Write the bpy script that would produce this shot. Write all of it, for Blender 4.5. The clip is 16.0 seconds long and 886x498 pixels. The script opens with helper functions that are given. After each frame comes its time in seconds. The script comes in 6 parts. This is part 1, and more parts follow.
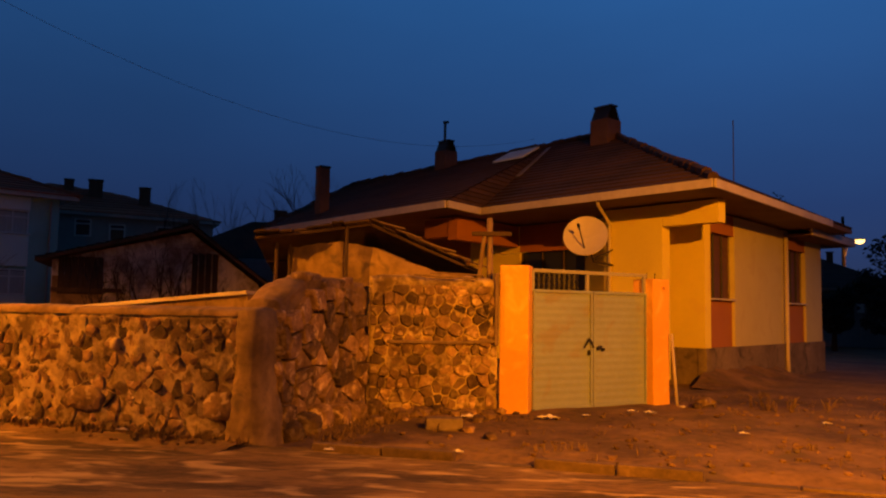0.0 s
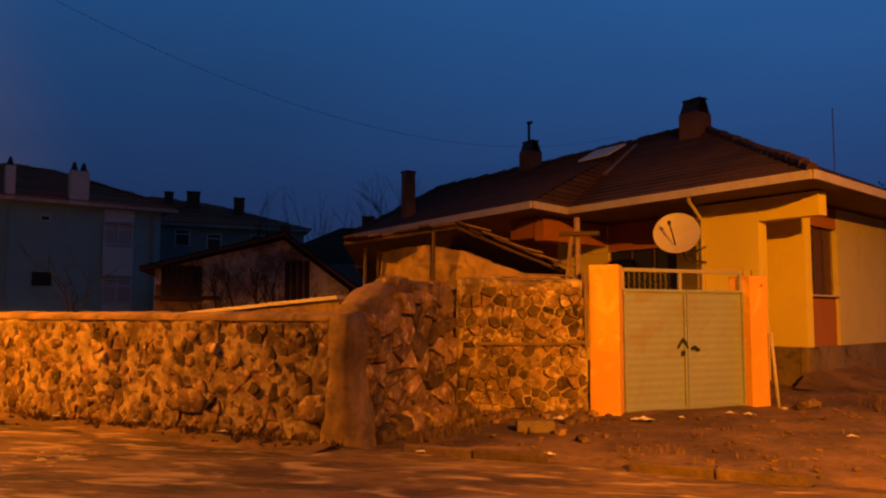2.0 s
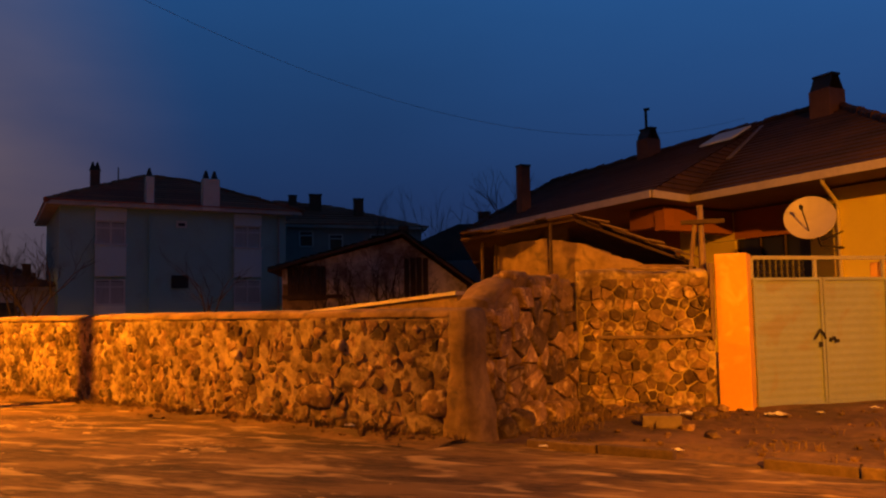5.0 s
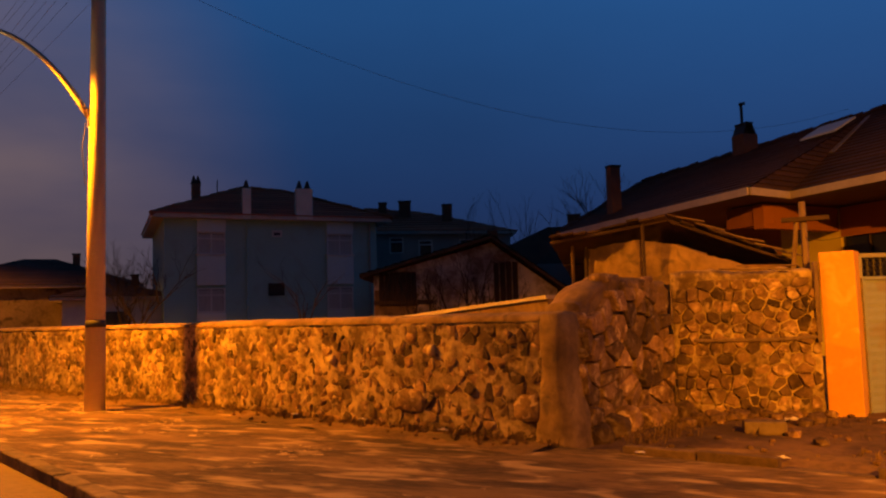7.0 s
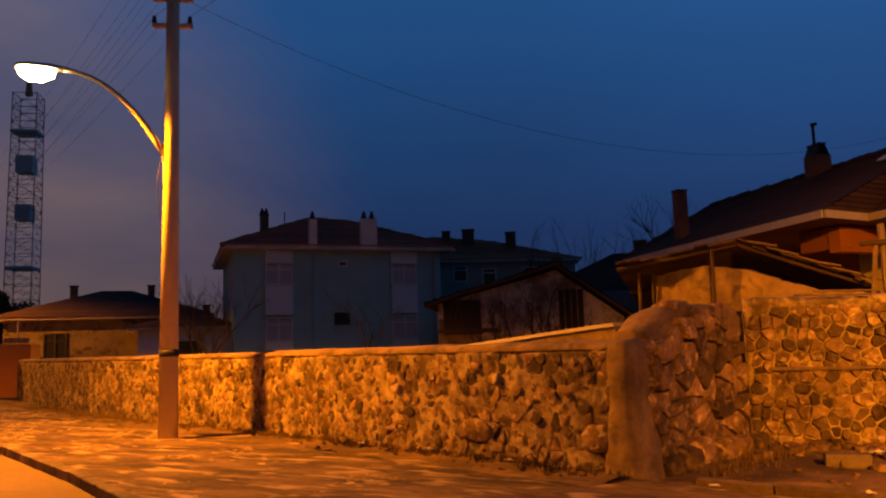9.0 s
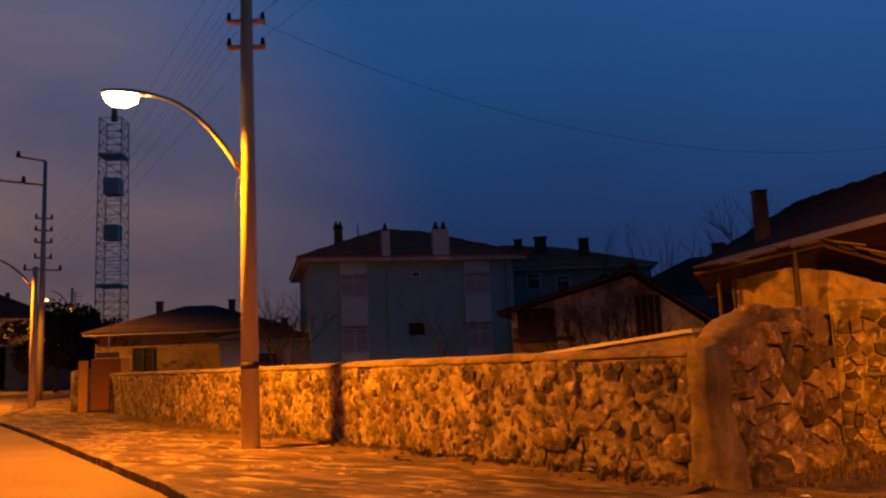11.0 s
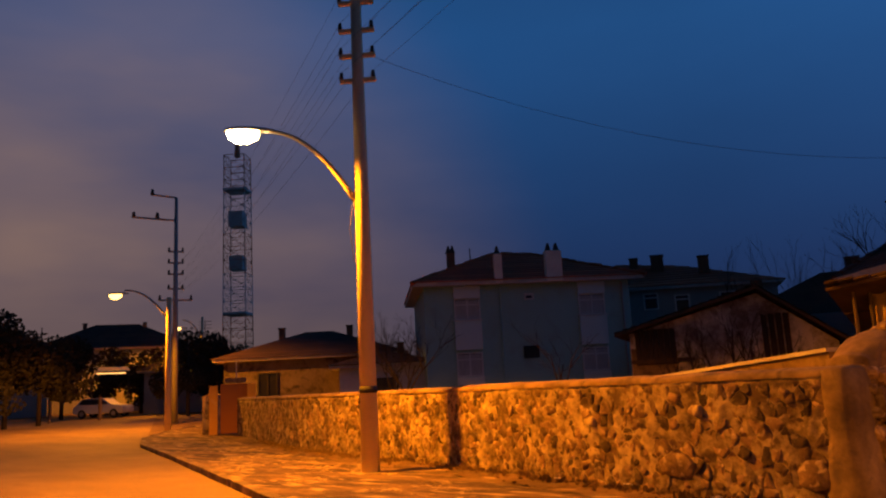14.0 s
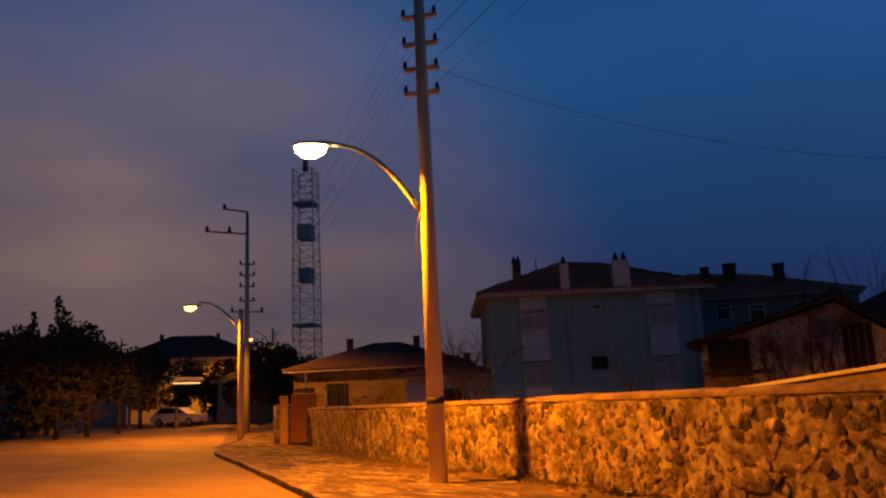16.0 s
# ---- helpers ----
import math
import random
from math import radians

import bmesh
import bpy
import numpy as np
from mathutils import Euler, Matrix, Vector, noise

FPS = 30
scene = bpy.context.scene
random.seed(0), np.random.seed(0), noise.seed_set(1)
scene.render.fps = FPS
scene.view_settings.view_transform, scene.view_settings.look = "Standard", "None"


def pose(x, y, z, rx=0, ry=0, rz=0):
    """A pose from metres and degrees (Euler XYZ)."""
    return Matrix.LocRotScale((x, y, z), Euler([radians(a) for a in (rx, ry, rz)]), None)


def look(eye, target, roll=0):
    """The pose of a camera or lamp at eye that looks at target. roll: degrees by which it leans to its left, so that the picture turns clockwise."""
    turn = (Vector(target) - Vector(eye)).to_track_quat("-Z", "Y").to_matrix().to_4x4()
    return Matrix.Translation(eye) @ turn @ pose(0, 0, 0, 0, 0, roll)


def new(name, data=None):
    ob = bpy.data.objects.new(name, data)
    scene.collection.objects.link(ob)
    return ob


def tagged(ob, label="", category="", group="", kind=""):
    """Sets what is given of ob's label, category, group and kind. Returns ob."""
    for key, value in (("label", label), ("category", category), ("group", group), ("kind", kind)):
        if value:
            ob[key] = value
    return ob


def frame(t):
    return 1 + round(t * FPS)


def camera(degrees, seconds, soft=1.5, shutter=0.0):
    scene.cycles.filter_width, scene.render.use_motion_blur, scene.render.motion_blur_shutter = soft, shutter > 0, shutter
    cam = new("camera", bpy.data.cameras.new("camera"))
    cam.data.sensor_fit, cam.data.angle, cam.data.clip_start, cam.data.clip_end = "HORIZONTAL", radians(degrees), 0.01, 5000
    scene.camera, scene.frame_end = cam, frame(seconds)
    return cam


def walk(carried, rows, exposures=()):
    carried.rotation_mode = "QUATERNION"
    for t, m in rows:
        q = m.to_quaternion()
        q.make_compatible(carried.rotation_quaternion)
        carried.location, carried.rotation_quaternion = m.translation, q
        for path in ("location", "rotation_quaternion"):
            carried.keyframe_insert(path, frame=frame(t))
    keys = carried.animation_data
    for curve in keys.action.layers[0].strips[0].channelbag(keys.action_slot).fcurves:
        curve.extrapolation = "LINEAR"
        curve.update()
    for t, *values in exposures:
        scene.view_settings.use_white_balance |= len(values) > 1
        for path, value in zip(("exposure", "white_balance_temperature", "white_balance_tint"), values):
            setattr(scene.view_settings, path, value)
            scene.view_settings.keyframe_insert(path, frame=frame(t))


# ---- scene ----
cam = camera(59.0, 16.0, soft=2.2)
EYE = Vector((0.0, 0.0, 1.6))
# seconds, yaw to the left, pitch up, roll: the camera turns where it stands
ROWS = [
    (0.0, 0.01, 4.59, 0.96),
    (0.5, 1.38, 4.63, 0.66),
    (1.0, 2.65, 4.56, 0.66),
    (1.5, 4.49, 4.71, 0.39),
    (2.0, 6.35, 4.69, 0.08),
    (2.5, 7.97, 4.75, 0.12),
    (3.0, 9.23, 4.58, -0.32),
    (3.5, 10.87, 4.32, -0.50),
    (6.0, 18.20, 4.45, -1.24),
    (6.5, 20.23, 4.46, -1.34),
    (7.0, 21.43, 4.86, -1.58),
    (7.5, 22.72, 5.41, -1.55),
    (8.0, 23.75, 5.98, -1.57),
    (8.5, 24.87, 6.53, -1.49),
    (9.0, 26.05, 7.06, -1.78),
    (11.5, 32.66, 8.19, -2.62),
    (12.0, 34.04, 8.53, -2.71),
    (12.5, 35.72, 8.81, -2.91),
    (13.0, 37.08, 9.40, -3.00),
    (13.5, 38.41, 9.68, -2.95),
    (14.0, 39.53, 9.99, -2.91),
    (14.5, 40.40, 10.25, -2.83),
    (15.0, 41.42, 10.47, -2.82),
    (15.5, 43.14, 10.89, -2.65),
    (16.0, 44.36, 11.00, -2.60),
]


def gaze(yaw, pitch, roll):
    a, b = radians(yaw), radians(pitch)
    return look(EYE, EYE + Vector((-math.sin(a) * math.cos(b), math.cos(a) * math.cos(b), math.sin(b))), roll)


walk(cam, [(t, gaze(yaw, pitch, roll)) for t, yaw, pitch, roll in ROWS])

# ---- world and lamps ----
world = bpy.data.worlds.new("dusk_sky")
scene.world = world
world.use_nodes = True
wn, wl = world.node_tree.nodes, world.node_tree.links
back = wn["Background"]
geo = wn.new("ShaderNodeTexCoord")
sep = wn.new("ShaderNodeSeparateXYZ")
wl.new(geo.outputs["Generated"], sep.inputs[0])
ramp = wn.new("ShaderNodeValToRGB")
ramp.color_ramp.elements[0].position, ramp.color_ramp.elements[0].color = 0.0, (0.016, 0.022, 0.055, 1)
ramp.color_ramp.elements[1].position, ramp.color_ramp.elements[1].color = 0.42, (0.016, 0.078, 0.235, 1)
high = ramp.color_ramp.elements.new(0.55)
high.color = (0.014, 0.068, 0.205, 1)
zenith = ramp.color_ramp.elements.new(0.85)
zenith.color = (0.006, 0.022, 0.065, 1)
mid = ramp.color_ramp.elements.new(0.13)
mid.color = (0.013, 0.032, 0.105, 1)
wl.new(sep.outputs["Z"], ramp.inputs[0])
# warm tint low in the west, along the street: town glow with lamp glare coloured in
side = wn.new("ShaderNodeVectorMath")
side.operation = "DOT_PRODUCT"
side.inputs[1].default_value = (-0.93, 0.36, 0.0)
wl.new(geo.outputs["Generated"], side.inputs[0])
west = wn.new("ShaderNodeMapRange")
west.interpolation_type = "SMOOTHSTEP"
west.inputs["From Min"].default_value, west.inputs["From Max"].default_value = 0.76, 1.0
wl.new(side.outputs["Value"], west.inputs["Value"])
cloud = wn.new("ShaderNodeTexNoise")
cloud.inputs["Scale"].default_value, cloud.inputs["Detail"].default_value = 2.2, 4
stretch = wn.new("ShaderNodeMapping")
stretch.inputs["Scale"].default_value = (1, 1, 3.2)
wl.new(geo.outputs["Generated"], stretch.inputs[0])
wl.new(stretch.outputs[0], cloud.inputs["Vector"])
amount = wn.new("ShaderNodeMath")
amount.operation = "MULTIPLY"
wl.new(west.outputs[0], amount.inputs[0])
wl.new(cloud.outputs["Fac"], amount.inputs[1])
haze = wn.new("ShaderNodeMix")
haze.data_type = "RGBA"
haze.inputs["B"].default_value = (0.30, 0.178, 0.118, 1)
wl.new(amount.outputs[0], haze.inputs["Factor"])
wl.new(ramp.outputs[0], haze.inputs["A"])
soft = wn.new("ShaderNodeMapRange")
soft.inputs["To Min"].default_value, soft.inputs["To Max"].default_value = 0.86, 1.14
wl.new(cloud.outputs["Fac"], soft.inputs["Value"])
wl.new(haze.outputs["Result"], back.inputs["Color"])
# the dusk lingers in the north; the southern half of the sky is already darker
north = wn.new("ShaderNodeMapRange")
north.inputs["From Min"].default_value, north.inputs["From Max"].default_value = -0.6, 0.35
north.inputs["To Min"].default_value, north.inputs["To Max"].default_value = 0.25, 1.0
wl.new(sep.outputs["Y"], north.inputs["Value"])
east = wn.new("ShaderNodeMapRange")
east.inputs["From Min"].default_value, east.inputs["From Max"].default_value = -0.35, 0.45
east.inputs["To Min"].default_value, east.inputs["To Max"].default_value = 0.93, 1.42
wl.new(sep.outputs["X"], east.inputs["Value"])
toned = wn.new("ShaderNodeMath")
toned.operation = "MULTIPLY"
wl.new(north.outputs[0], toned.inputs[0])
wl.new(east.outputs[0], toned.inputs[1])
total = wn.new("ShaderNodeMath")
total.operation = "MULTIPLY"
wl.new(soft.outputs[0], total.inputs[0])
wl.new(toned.outputs[0], total.inputs[1])
wl.new(total.outputs[0], back.inputs["Strength"])

SODIUM = (1.0, 0.285, 0.002)


def sodium_lamp(place, watts, radius=0.12, cone=161, blend=0.22, aim=None):
    """A sodium lamp whose housing cuts the light off below the horizontal; or a floodlight that is aimed."""
    data = bpy.data.lights.new("sodium_light", "SPOT")
    data.energy, data.color, data.shadow_soft_size = watts, SODIUM, radius
    data.spot_size, data.spot_blend = radians(cone), blend
    ob = new("sodium_light", data)
    ob.matrix_world = look(place, aim or place - Vector((0, 0.001, 1)))
    return ob


POLE = Vector((-11.38, 11.22, 0))
LAMP = Vector((-12.98, 9.46, 7.03))
LAMP_TWO = Vector((-38.2, 19.9, 7.1))
LAMP_THREE = Vector((-63.0, 38.6, 8.0))
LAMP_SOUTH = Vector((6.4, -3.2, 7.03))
LAMP_FAR_EAST = Vector((28.23, 52.94, 6.95))
sodium_lamp(LAMP - Vector((0, 0, 0.34)), 9300, 0.2)
sodium_lamp(LAMP_TWO - Vector((0, 0, 0.34)), 7500)
sodium_lamp(LAMP_THREE - Vector((0, 0, 0.34)), 7000)
# unseen lamp, placed from shadows on the house; cone narrowed to spare the wall
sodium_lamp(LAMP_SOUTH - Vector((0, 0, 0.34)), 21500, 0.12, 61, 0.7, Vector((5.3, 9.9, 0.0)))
sodium_lamp(LAMP_FAR_EAST - Vector((0, 0, 0.34)), 220)

# ---- materials ----
def surface(name, colour, second=None, rough=0.85, grain=9.0, patch=1.1, spread=0.35, bump=0.35, metal=0.0, stain=None, stretch=(1, 1, 1), by_piece=0.0, turn=0.0):
    """A node material with grain and patches at two scales, in metres of the thing's own space."""
    m = bpy.data.materials.new(name)
    m.use_nodes = True
    n, l = m.node_tree.nodes, m.node_tree.links
    p = n["Principled BSDF"]
    second = second or tuple(c * 0.55 for c in colour)
    co = n.new("ShaderNodeTexCoord")
    mp = n.new("ShaderNodeMapping")
    mp.inputs["Scale"].default_value = stretch
    mp.inputs["Rotation"].default_value = (0, 0, radians(turn))
    l.new(co.outputs["Object"], mp.inputs[0])
    fine, broad = n.new("ShaderNodeTexNoise"), n.new("ShaderNodeTexNoise")
    fine.inputs["Scale"].default_value, fine.inputs["Detail"].default_value, fine.inputs["Roughness"].default_value = grain, 6, 0.65
    broad.inputs["Scale"].default_value, broad.inputs["Detail"].default_value = patch, 5
    for t in (fine, broad):
        l.new(mp.outputs[0], t.inputs["Vector"])
    mixv = n.new("ShaderNodeMath")
    mixv.operation = "MULTIPLY_ADD"
    l.new(fine.outputs["Fac"], mixv.inputs[0])
    mixv.inputs[1].default_value = 0.8
    half = n.new("ShaderNodeMath")
    half.operation = "MULTIPLY_ADD"
    l.new(broad.outputs["Fac"], half.inputs[0])
    half.inputs[1].default_value, half.inputs[2].default_value = 1.2, -0.5
    l.new(half.outputs[0], mixv.inputs[2])
    rng = n.new("ShaderNodeMapRange")
    rng.inputs["From Min"].default_value, rng.inputs["From Max"].default_value = 0.5 - spread, 0.5 + spread
    l.new(mixv.outputs[0], rng.inputs["Value"])
    mix = n.new("ShaderNodeMix")
    mix.data_type = "RGBA"
    mix.inputs["A"].default_value, mix.inputs["B"].default_value = (*second, 1), (*colour, 1)
    l.new(rng.outputs[0], mix.inputs["Factor"])
    out = mix.outputs["Result"]
    if stain:
        spot = n.new("ShaderNodeTexNoise")
        spot.inputs["Scale"].default_value, spot.inputs["Detail"].default_value, spot.inputs["Distortion"].default_value = patch * 2.3, 7, 0.6
        l.new(mp.outputs[0], spot.inputs["Vector"])
        edge = n.new("ShaderNodeMapRange")
        edge.inputs["From Min"].default_value, edge.inputs["From Max"].default_value = 0.54, 0.66
        l.new(spot.outputs["Fac"], edge.inputs["Value"])
        over = n.new("ShaderNodeMix")
        over.data_type = "RGBA"
        over.inputs["B"].default_value = (*stain, 1)
        l.new(edge.outputs[0], over.inputs["Factor"])
        l.new(out, over.inputs["A"])
        out = over.outputs["Result"]
    if by_piece:
        info = n.new("ShaderNodeObjectInfo")
        isl = n.new("ShaderNodeNewGeometry")
        add = n.new("ShaderNodeMath")
        add.operation = "ADD"
        l.new(info.outputs["Random"], add.inputs[0])
        l.new(isl.outputs["Random Per Island"], add.inputs[1])
        fr = n.new("ShaderNodeMath")
        fr.operation = "FRACT"
        l.new(add.outputs[0], fr.inputs[0])
        hsv = n.new("ShaderNodeHueSaturation")
        val = n.new("ShaderNodeMapRange")
        val.inputs["To Min"].default_value, val.inputs["To Max"].default_value = 1 - by_piece, 1 + by_piece
        l.new(fr.outputs[0], val.inputs["Value"])
        l.new(val.outputs[0], hsv.inputs["Value"])
        l.new(out, hsv.inputs["Color"])
        out = hsv.outputs[0]
    l.new(out, p.inputs["Base Color"])
    p.inputs["Roughness"].default_value, p.inputs["Metallic"].default_value = rough, metal
    if bump:
        b = n.new("ShaderNodeBump")
        b.inputs["Strength"].default_value, b.inputs["Distance"].default_value = bump, 0.03
        l.new(mixv.outputs[0], b.inputs["Height"])
        l.new(b.outputs[0], p.inputs["Normal"])
    return m


def glow(name, colour, strength):
    m = bpy.data.materials.new(name)
    m.use_nodes = True
    p = m.node_tree.nodes["Principled BSDF"]
    p.inputs["Base Color"].default_value = (*colour, 1)
    p.inputs["Emission Color"].default_value, p.inputs["Emission Strength"].default_value = (*colour, 1), strength
    return m


def pane(name, tint=(0.02, 0.022, 0.025)):
    m = bpy.data.materials.new(name)
    m.use_nodes = True
    p = m.node_tree.nodes["Principled BSDF"]
    p.inputs["Base Color"].default_value, p.inputs["Roughness"].default_value = (*tint, 1), 0.3
    return m


M_EARTH = surface("bare_earth", (0.235, 0.138, 0.048), (0.075, 0.042, 0.017), 0.95, 8, 0.8, 0.2, 1.0, stain=(0.115, 0.075, 0.026))
M_PAVE = surface("worn_pavement", (0.19, 0.113, 0.04), (0.045, 0.025, 0.010), 0.95, 9, 1.0, 0.15, 1.0, stain=(0.42, 0.30, 0.135), stretch=(0.55, 1.7, 1), turn=27)
M_ROAD = surface("dusty_asphalt", (0.28, 0.185, 0.068), (0.15, 0.095, 0.034), 0.85, 14, 0.45, 0.26, 0.4, stain=(0.19, 0.12, 0.045), stretch=(0.6, 1.3, 1), turn=27)
M_KERB_ROAD = surface("pale_road_kerb", (0.29, 0.205, 0.095), (0.12, 0.08, 0.038), 0.9, 10, 1.8, 0.24, 0.7, by_piece=0.3, stain=(0.10, 0.065, 0.03))
M_KERB = surface("kerb_concrete", (0.17, 0.11, 0.058), (0.07, 0.045, 0.025), 0.9, 12, 1.5, 0.25, 0.8, by_piece=0.3)
M_STONE = surface("field_stone", (0.27, 0.17, 0.082), (0.085, 0.048, 0.025), 0.9, 15, 3.4, 0.22, 1.0, stain=(0.42, 0.31, 0.165), by_piece=0.7)
M_MORTAR = surface("lime_mortar", (0.54, 0.41, 0.19), (0.13, 0.085, 0.04), 0.95, 10, 2.2, 0.19, 1.0, stain=(0.11, 0.07, 0.036))
M_PALESTONE = surface("pale_stone", (0.66, 0.52, 0.28), (0.45, 0.34, 0.17), 0.9, 12, 3, 0.3, 0.6)
M_DAUB = surface("mud_plaster", (0.36, 0.24, 0.10), (0.14, 0.09, 0.04), 0.95, 6, 1.4, 0.25, 0.9, stain=(0.13, 0.09, 0.055))
M_OCHRE = surface("orange_limewash", (0.80, 0.42, 0.04), (0.68, 0.33, 0.03), 0.8, 14, 1.2, 0.4, 0.3, stain=(0.80, 0.48, 0.08))
M_YELLOW = surface("yellow_render", (0.80, 0.68, 0.09), (0.70, 0.58, 0.075), 0.85, 22, 0.8, 0.5, 0.2, stain=(0.72, 0.58, 0.10))
M_CREAM = surface("cream_render", (0.58, 0.52, 0.24), (0.48, 0.43, 0.20), 0.85, 22, 0.8, 0.5, 0.2, stain=(0.50, 0.43, 0.20))
M_RUST = surface("brick_red_render", (0.40, 0.155, 0.03), (0.31, 0.115, 0.024), 0.85, 22, 1.0, 0.5, 0.2)
M_PLINTH = surface("damp_plinth", (0.24, 0.185, 0.125), (0.11, 0.08, 0.052), 0.9, 9, 0.9, 0.3, 0.6, stain=(0.06, 0.046, 0.034))
M_SOFFIT = surface("soffit_boards", (0.20, 0.125, 0.075), (0.12, 0.072, 0.043), 0.85, 12, 1, 0.4, 0.3)
M_FASCIA = surface("white_fascia", (0.62, 0.57, 0.52), (0.42, 0.37, 0.33), 0.6, 9, 1.2, 0.35, 0.1)
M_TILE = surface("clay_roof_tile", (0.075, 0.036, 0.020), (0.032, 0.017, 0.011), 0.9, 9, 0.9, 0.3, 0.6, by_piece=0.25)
M_TILE_FAR = surface("red_roof_tile", (0.46, 0.115, 0.042), (0.28, 0.07, 0.026), 0.9, 5, 0.5, 0.35, 0.5, by_piece=0.2)
M_FLASH = surface("lead_flashing", (0.34, 0.31, 0.29), (0.2, 0.18, 0.17), 0.6, 9, 2, 0.4, 0.2)
M_BRICK = surface("chimney_render", (0.19, 0.10, 0.06), (0.11, 0.06, 0.04), 0.9, 10, 2.2, 0.35, 0.5)
M_CHIM_WHITE = surface("pale_chimney_render", (0.85, 0.78, 0.68), (0.68, 0.61, 0.53), 0.9, 10, 2, 0.4, 0.3)
M_DARK = surface("sooty_metal", (0.03, 0.028, 0.026), (0.015, 0.014, 0.013), 0.7, 12, 2, 0.4, 0.2)
M_SHEET = surface("grey_green_sheet", (0.30, 0.36, 0.48), (0.22, 0.26, 0.34), 0.5, 9, 0.9, 0.45, 0.12, stain=(0.25, 0.25, 0.26))
M_SHUTTER = surface("brown_shutter", (0.13, 0.06, 0.03), (0.08, 0.038, 0.02), 0.7, 8, 1.5, 0.4, 0.2, stretch=(1, 1, 8))
M_IRON = surface("painted_iron", (0.36, 0.36, 0.31), (0.26, 0.25, 0.21), 0.5, 15, 3, 0.4, 0.1)
M_BLACK = surface("black_iron", (0.02, 0.018, 0.016), (0.012, 0.011, 0.01), 0.5, 15, 3, 0.4, 0.1)
M_DISH = surface("white_dish_enamel", (0.60, 0.55, 0.50), (0.47, 0.42, 0.37), 0.5, 8, 2.5, 0.4, 0.05)
M_PIPE = surface("pale_plastic_pipe", (0.58, 0.52, 0.44), (0.44, 0.38, 0.31), 0.5, 9, 2, 0.4, 0.05)
M_WOOD = surface("weathered_timber", (0.27, 0.19, 0.12), (0.12, 0.08, 0.05), 0.9, 6, 2, 0.35, 0.5, stretch=(4, 4, 1))
M_BOARD = surface("old_boards", (0.085, 0.052, 0.03), (0.035, 0.022, 0.013), 0.9, 5, 1.6, 0.35, 0.5, by_piece=0.3)
M_CONCRETE = surface("spun_concrete", (0.64, 0.54, 0.32), (0.50, 0.41, 0.24), 0.85, 12, 1.2, 0.4, 0.25)
M_STEEL = surface("galvanised_steel", (0.38, 0.37, 0.35), (0.26, 0.25, 0.24), 0.5, 14, 2, 0.4, 0.1, metal=0.4)
M_BLUE = surface("blue_green_render", (0.32, 0.54, 0.51), (0.25, 0.43, 0.405), 0.85, 9, 0.35, 0.4, 0.2, stain=(0.27, 0.42, 0.39))
M_PALEBLUE = surface("pale_blue_panel", (0.62, 0.74, 0.74), (0.53, 0.63, 0.63), 0.8, 9, 0.7, 0.45, 0.15)
M_WHITE = surface("white_frame_paint", (0.68, 0.68, 0.66), (0.52, 0.52, 0.50), 0.6, 9, 2, 0.4, 0.1)
M_GREYWALL = surface("grey_house_render", (0.38, 0.37, 0.34), (0.25, 0.24, 0.22), 0.9, 8, 0.6, 0.4, 0.3)
M_BARN = surface("patched_barn_plaster", (0.74, 0.65, 0.61), (0.20, 0.15, 0.135), 0.95, 5, 0.9, 0.2, 0.5, stain=(0.27, 0.21, 0.19))
M_BARNDARK = surface("dark_barn_boards", (0.06, 0.038, 0.03), (0.025, 0.016, 0.013), 0.95, 5, 1.2, 0.35, 0.5, stretch=(5, 5, 1))
M_BARK = surface("dark_bark", (0.05, 0.036, 0.026), (0.022, 0.016, 0.012), 0.95, 9, 3, 0.4, 0.4)
M_NEEDLE = surface("dark_conifer", (0.035, 0.034, 0.018), (0.014, 0.014, 0.008), 0.9, 4, 1, 0.4, 0.0, by_piece=0.4)
M_GRASS = surface("dry_grass", (0.20, 0.13, 0.05), (0.10, 0.06, 0.025), 0.95, 4, 1, 0.4, 0.0, by_piece=0.4)
M_MUD = surface("bare_mud_wall", (0.26, 0.168, 0.08), (0.10, 0.062, 0.03), 0.95, 7, 1.6, 0.22, 1.0)
M_FLAG = surface("broken_paving", (0.50, 0.37, 0.165), (0.24, 0.165, 0.07), 0.9, 14, 3, 0.3, 0.4, by_piece=0.35)
M_PAPER = surface("pale_litter", (0.75, 0.72, 0.66), (0.55, 0.52, 0.47), 0.7, 12, 6, 0.4, 0.1)
M_CARPAINT = surface("silver_car_paint", (0.66, 0.66, 0.66), (0.60, 0.60, 0.60), 0.35, 20, 3, 0.5, 0.0)
M_RED = surface("red_mast_paint", (0.80, 0.28, 0.13), (0.66, 0.22, 0.10), 0.7, 2, 0.4, 0.4, 0.0)
M_MASTWHITE = surface("white_mast_paint", (0.82, 0.74, 0.66), (0.70, 0.62, 0.54), 0.7, 2, 0.4, 0.4, 0.0)
M_RUBBER = surface("tyre_rubber", (0.02, 0.02, 0.02), (0.012, 0.012, 0.012), 0.9, 20, 5, 0.4, 0.1)
M_GLASS = pane("window_glass")
M_CURTAIN = surface("net_curtain", (0.50, 0.50, 0.48), (0.36, 0.36, 0.35), 0.9, 5, 2, 0.4, 0.1, stretch=(5, 5, 0.6))
M_LAMP = glow("lit_sodium_bowl", (1.0, 0.66, 0.22), 40)
M_LAMP_FAR = glow("lit_distant_sodium_bowl", (1.0, 0.58, 0.14), 5.0)
M_SIGN = surface("white_sign_face", (0.8, 0.8, 0.78), (0.7, 0.7, 0.68), 0.5, 9, 2, 0.4, 0.05)
M_TUBE = glow("lit_tube", (1.0, 0.50, 0.14), 2.0)

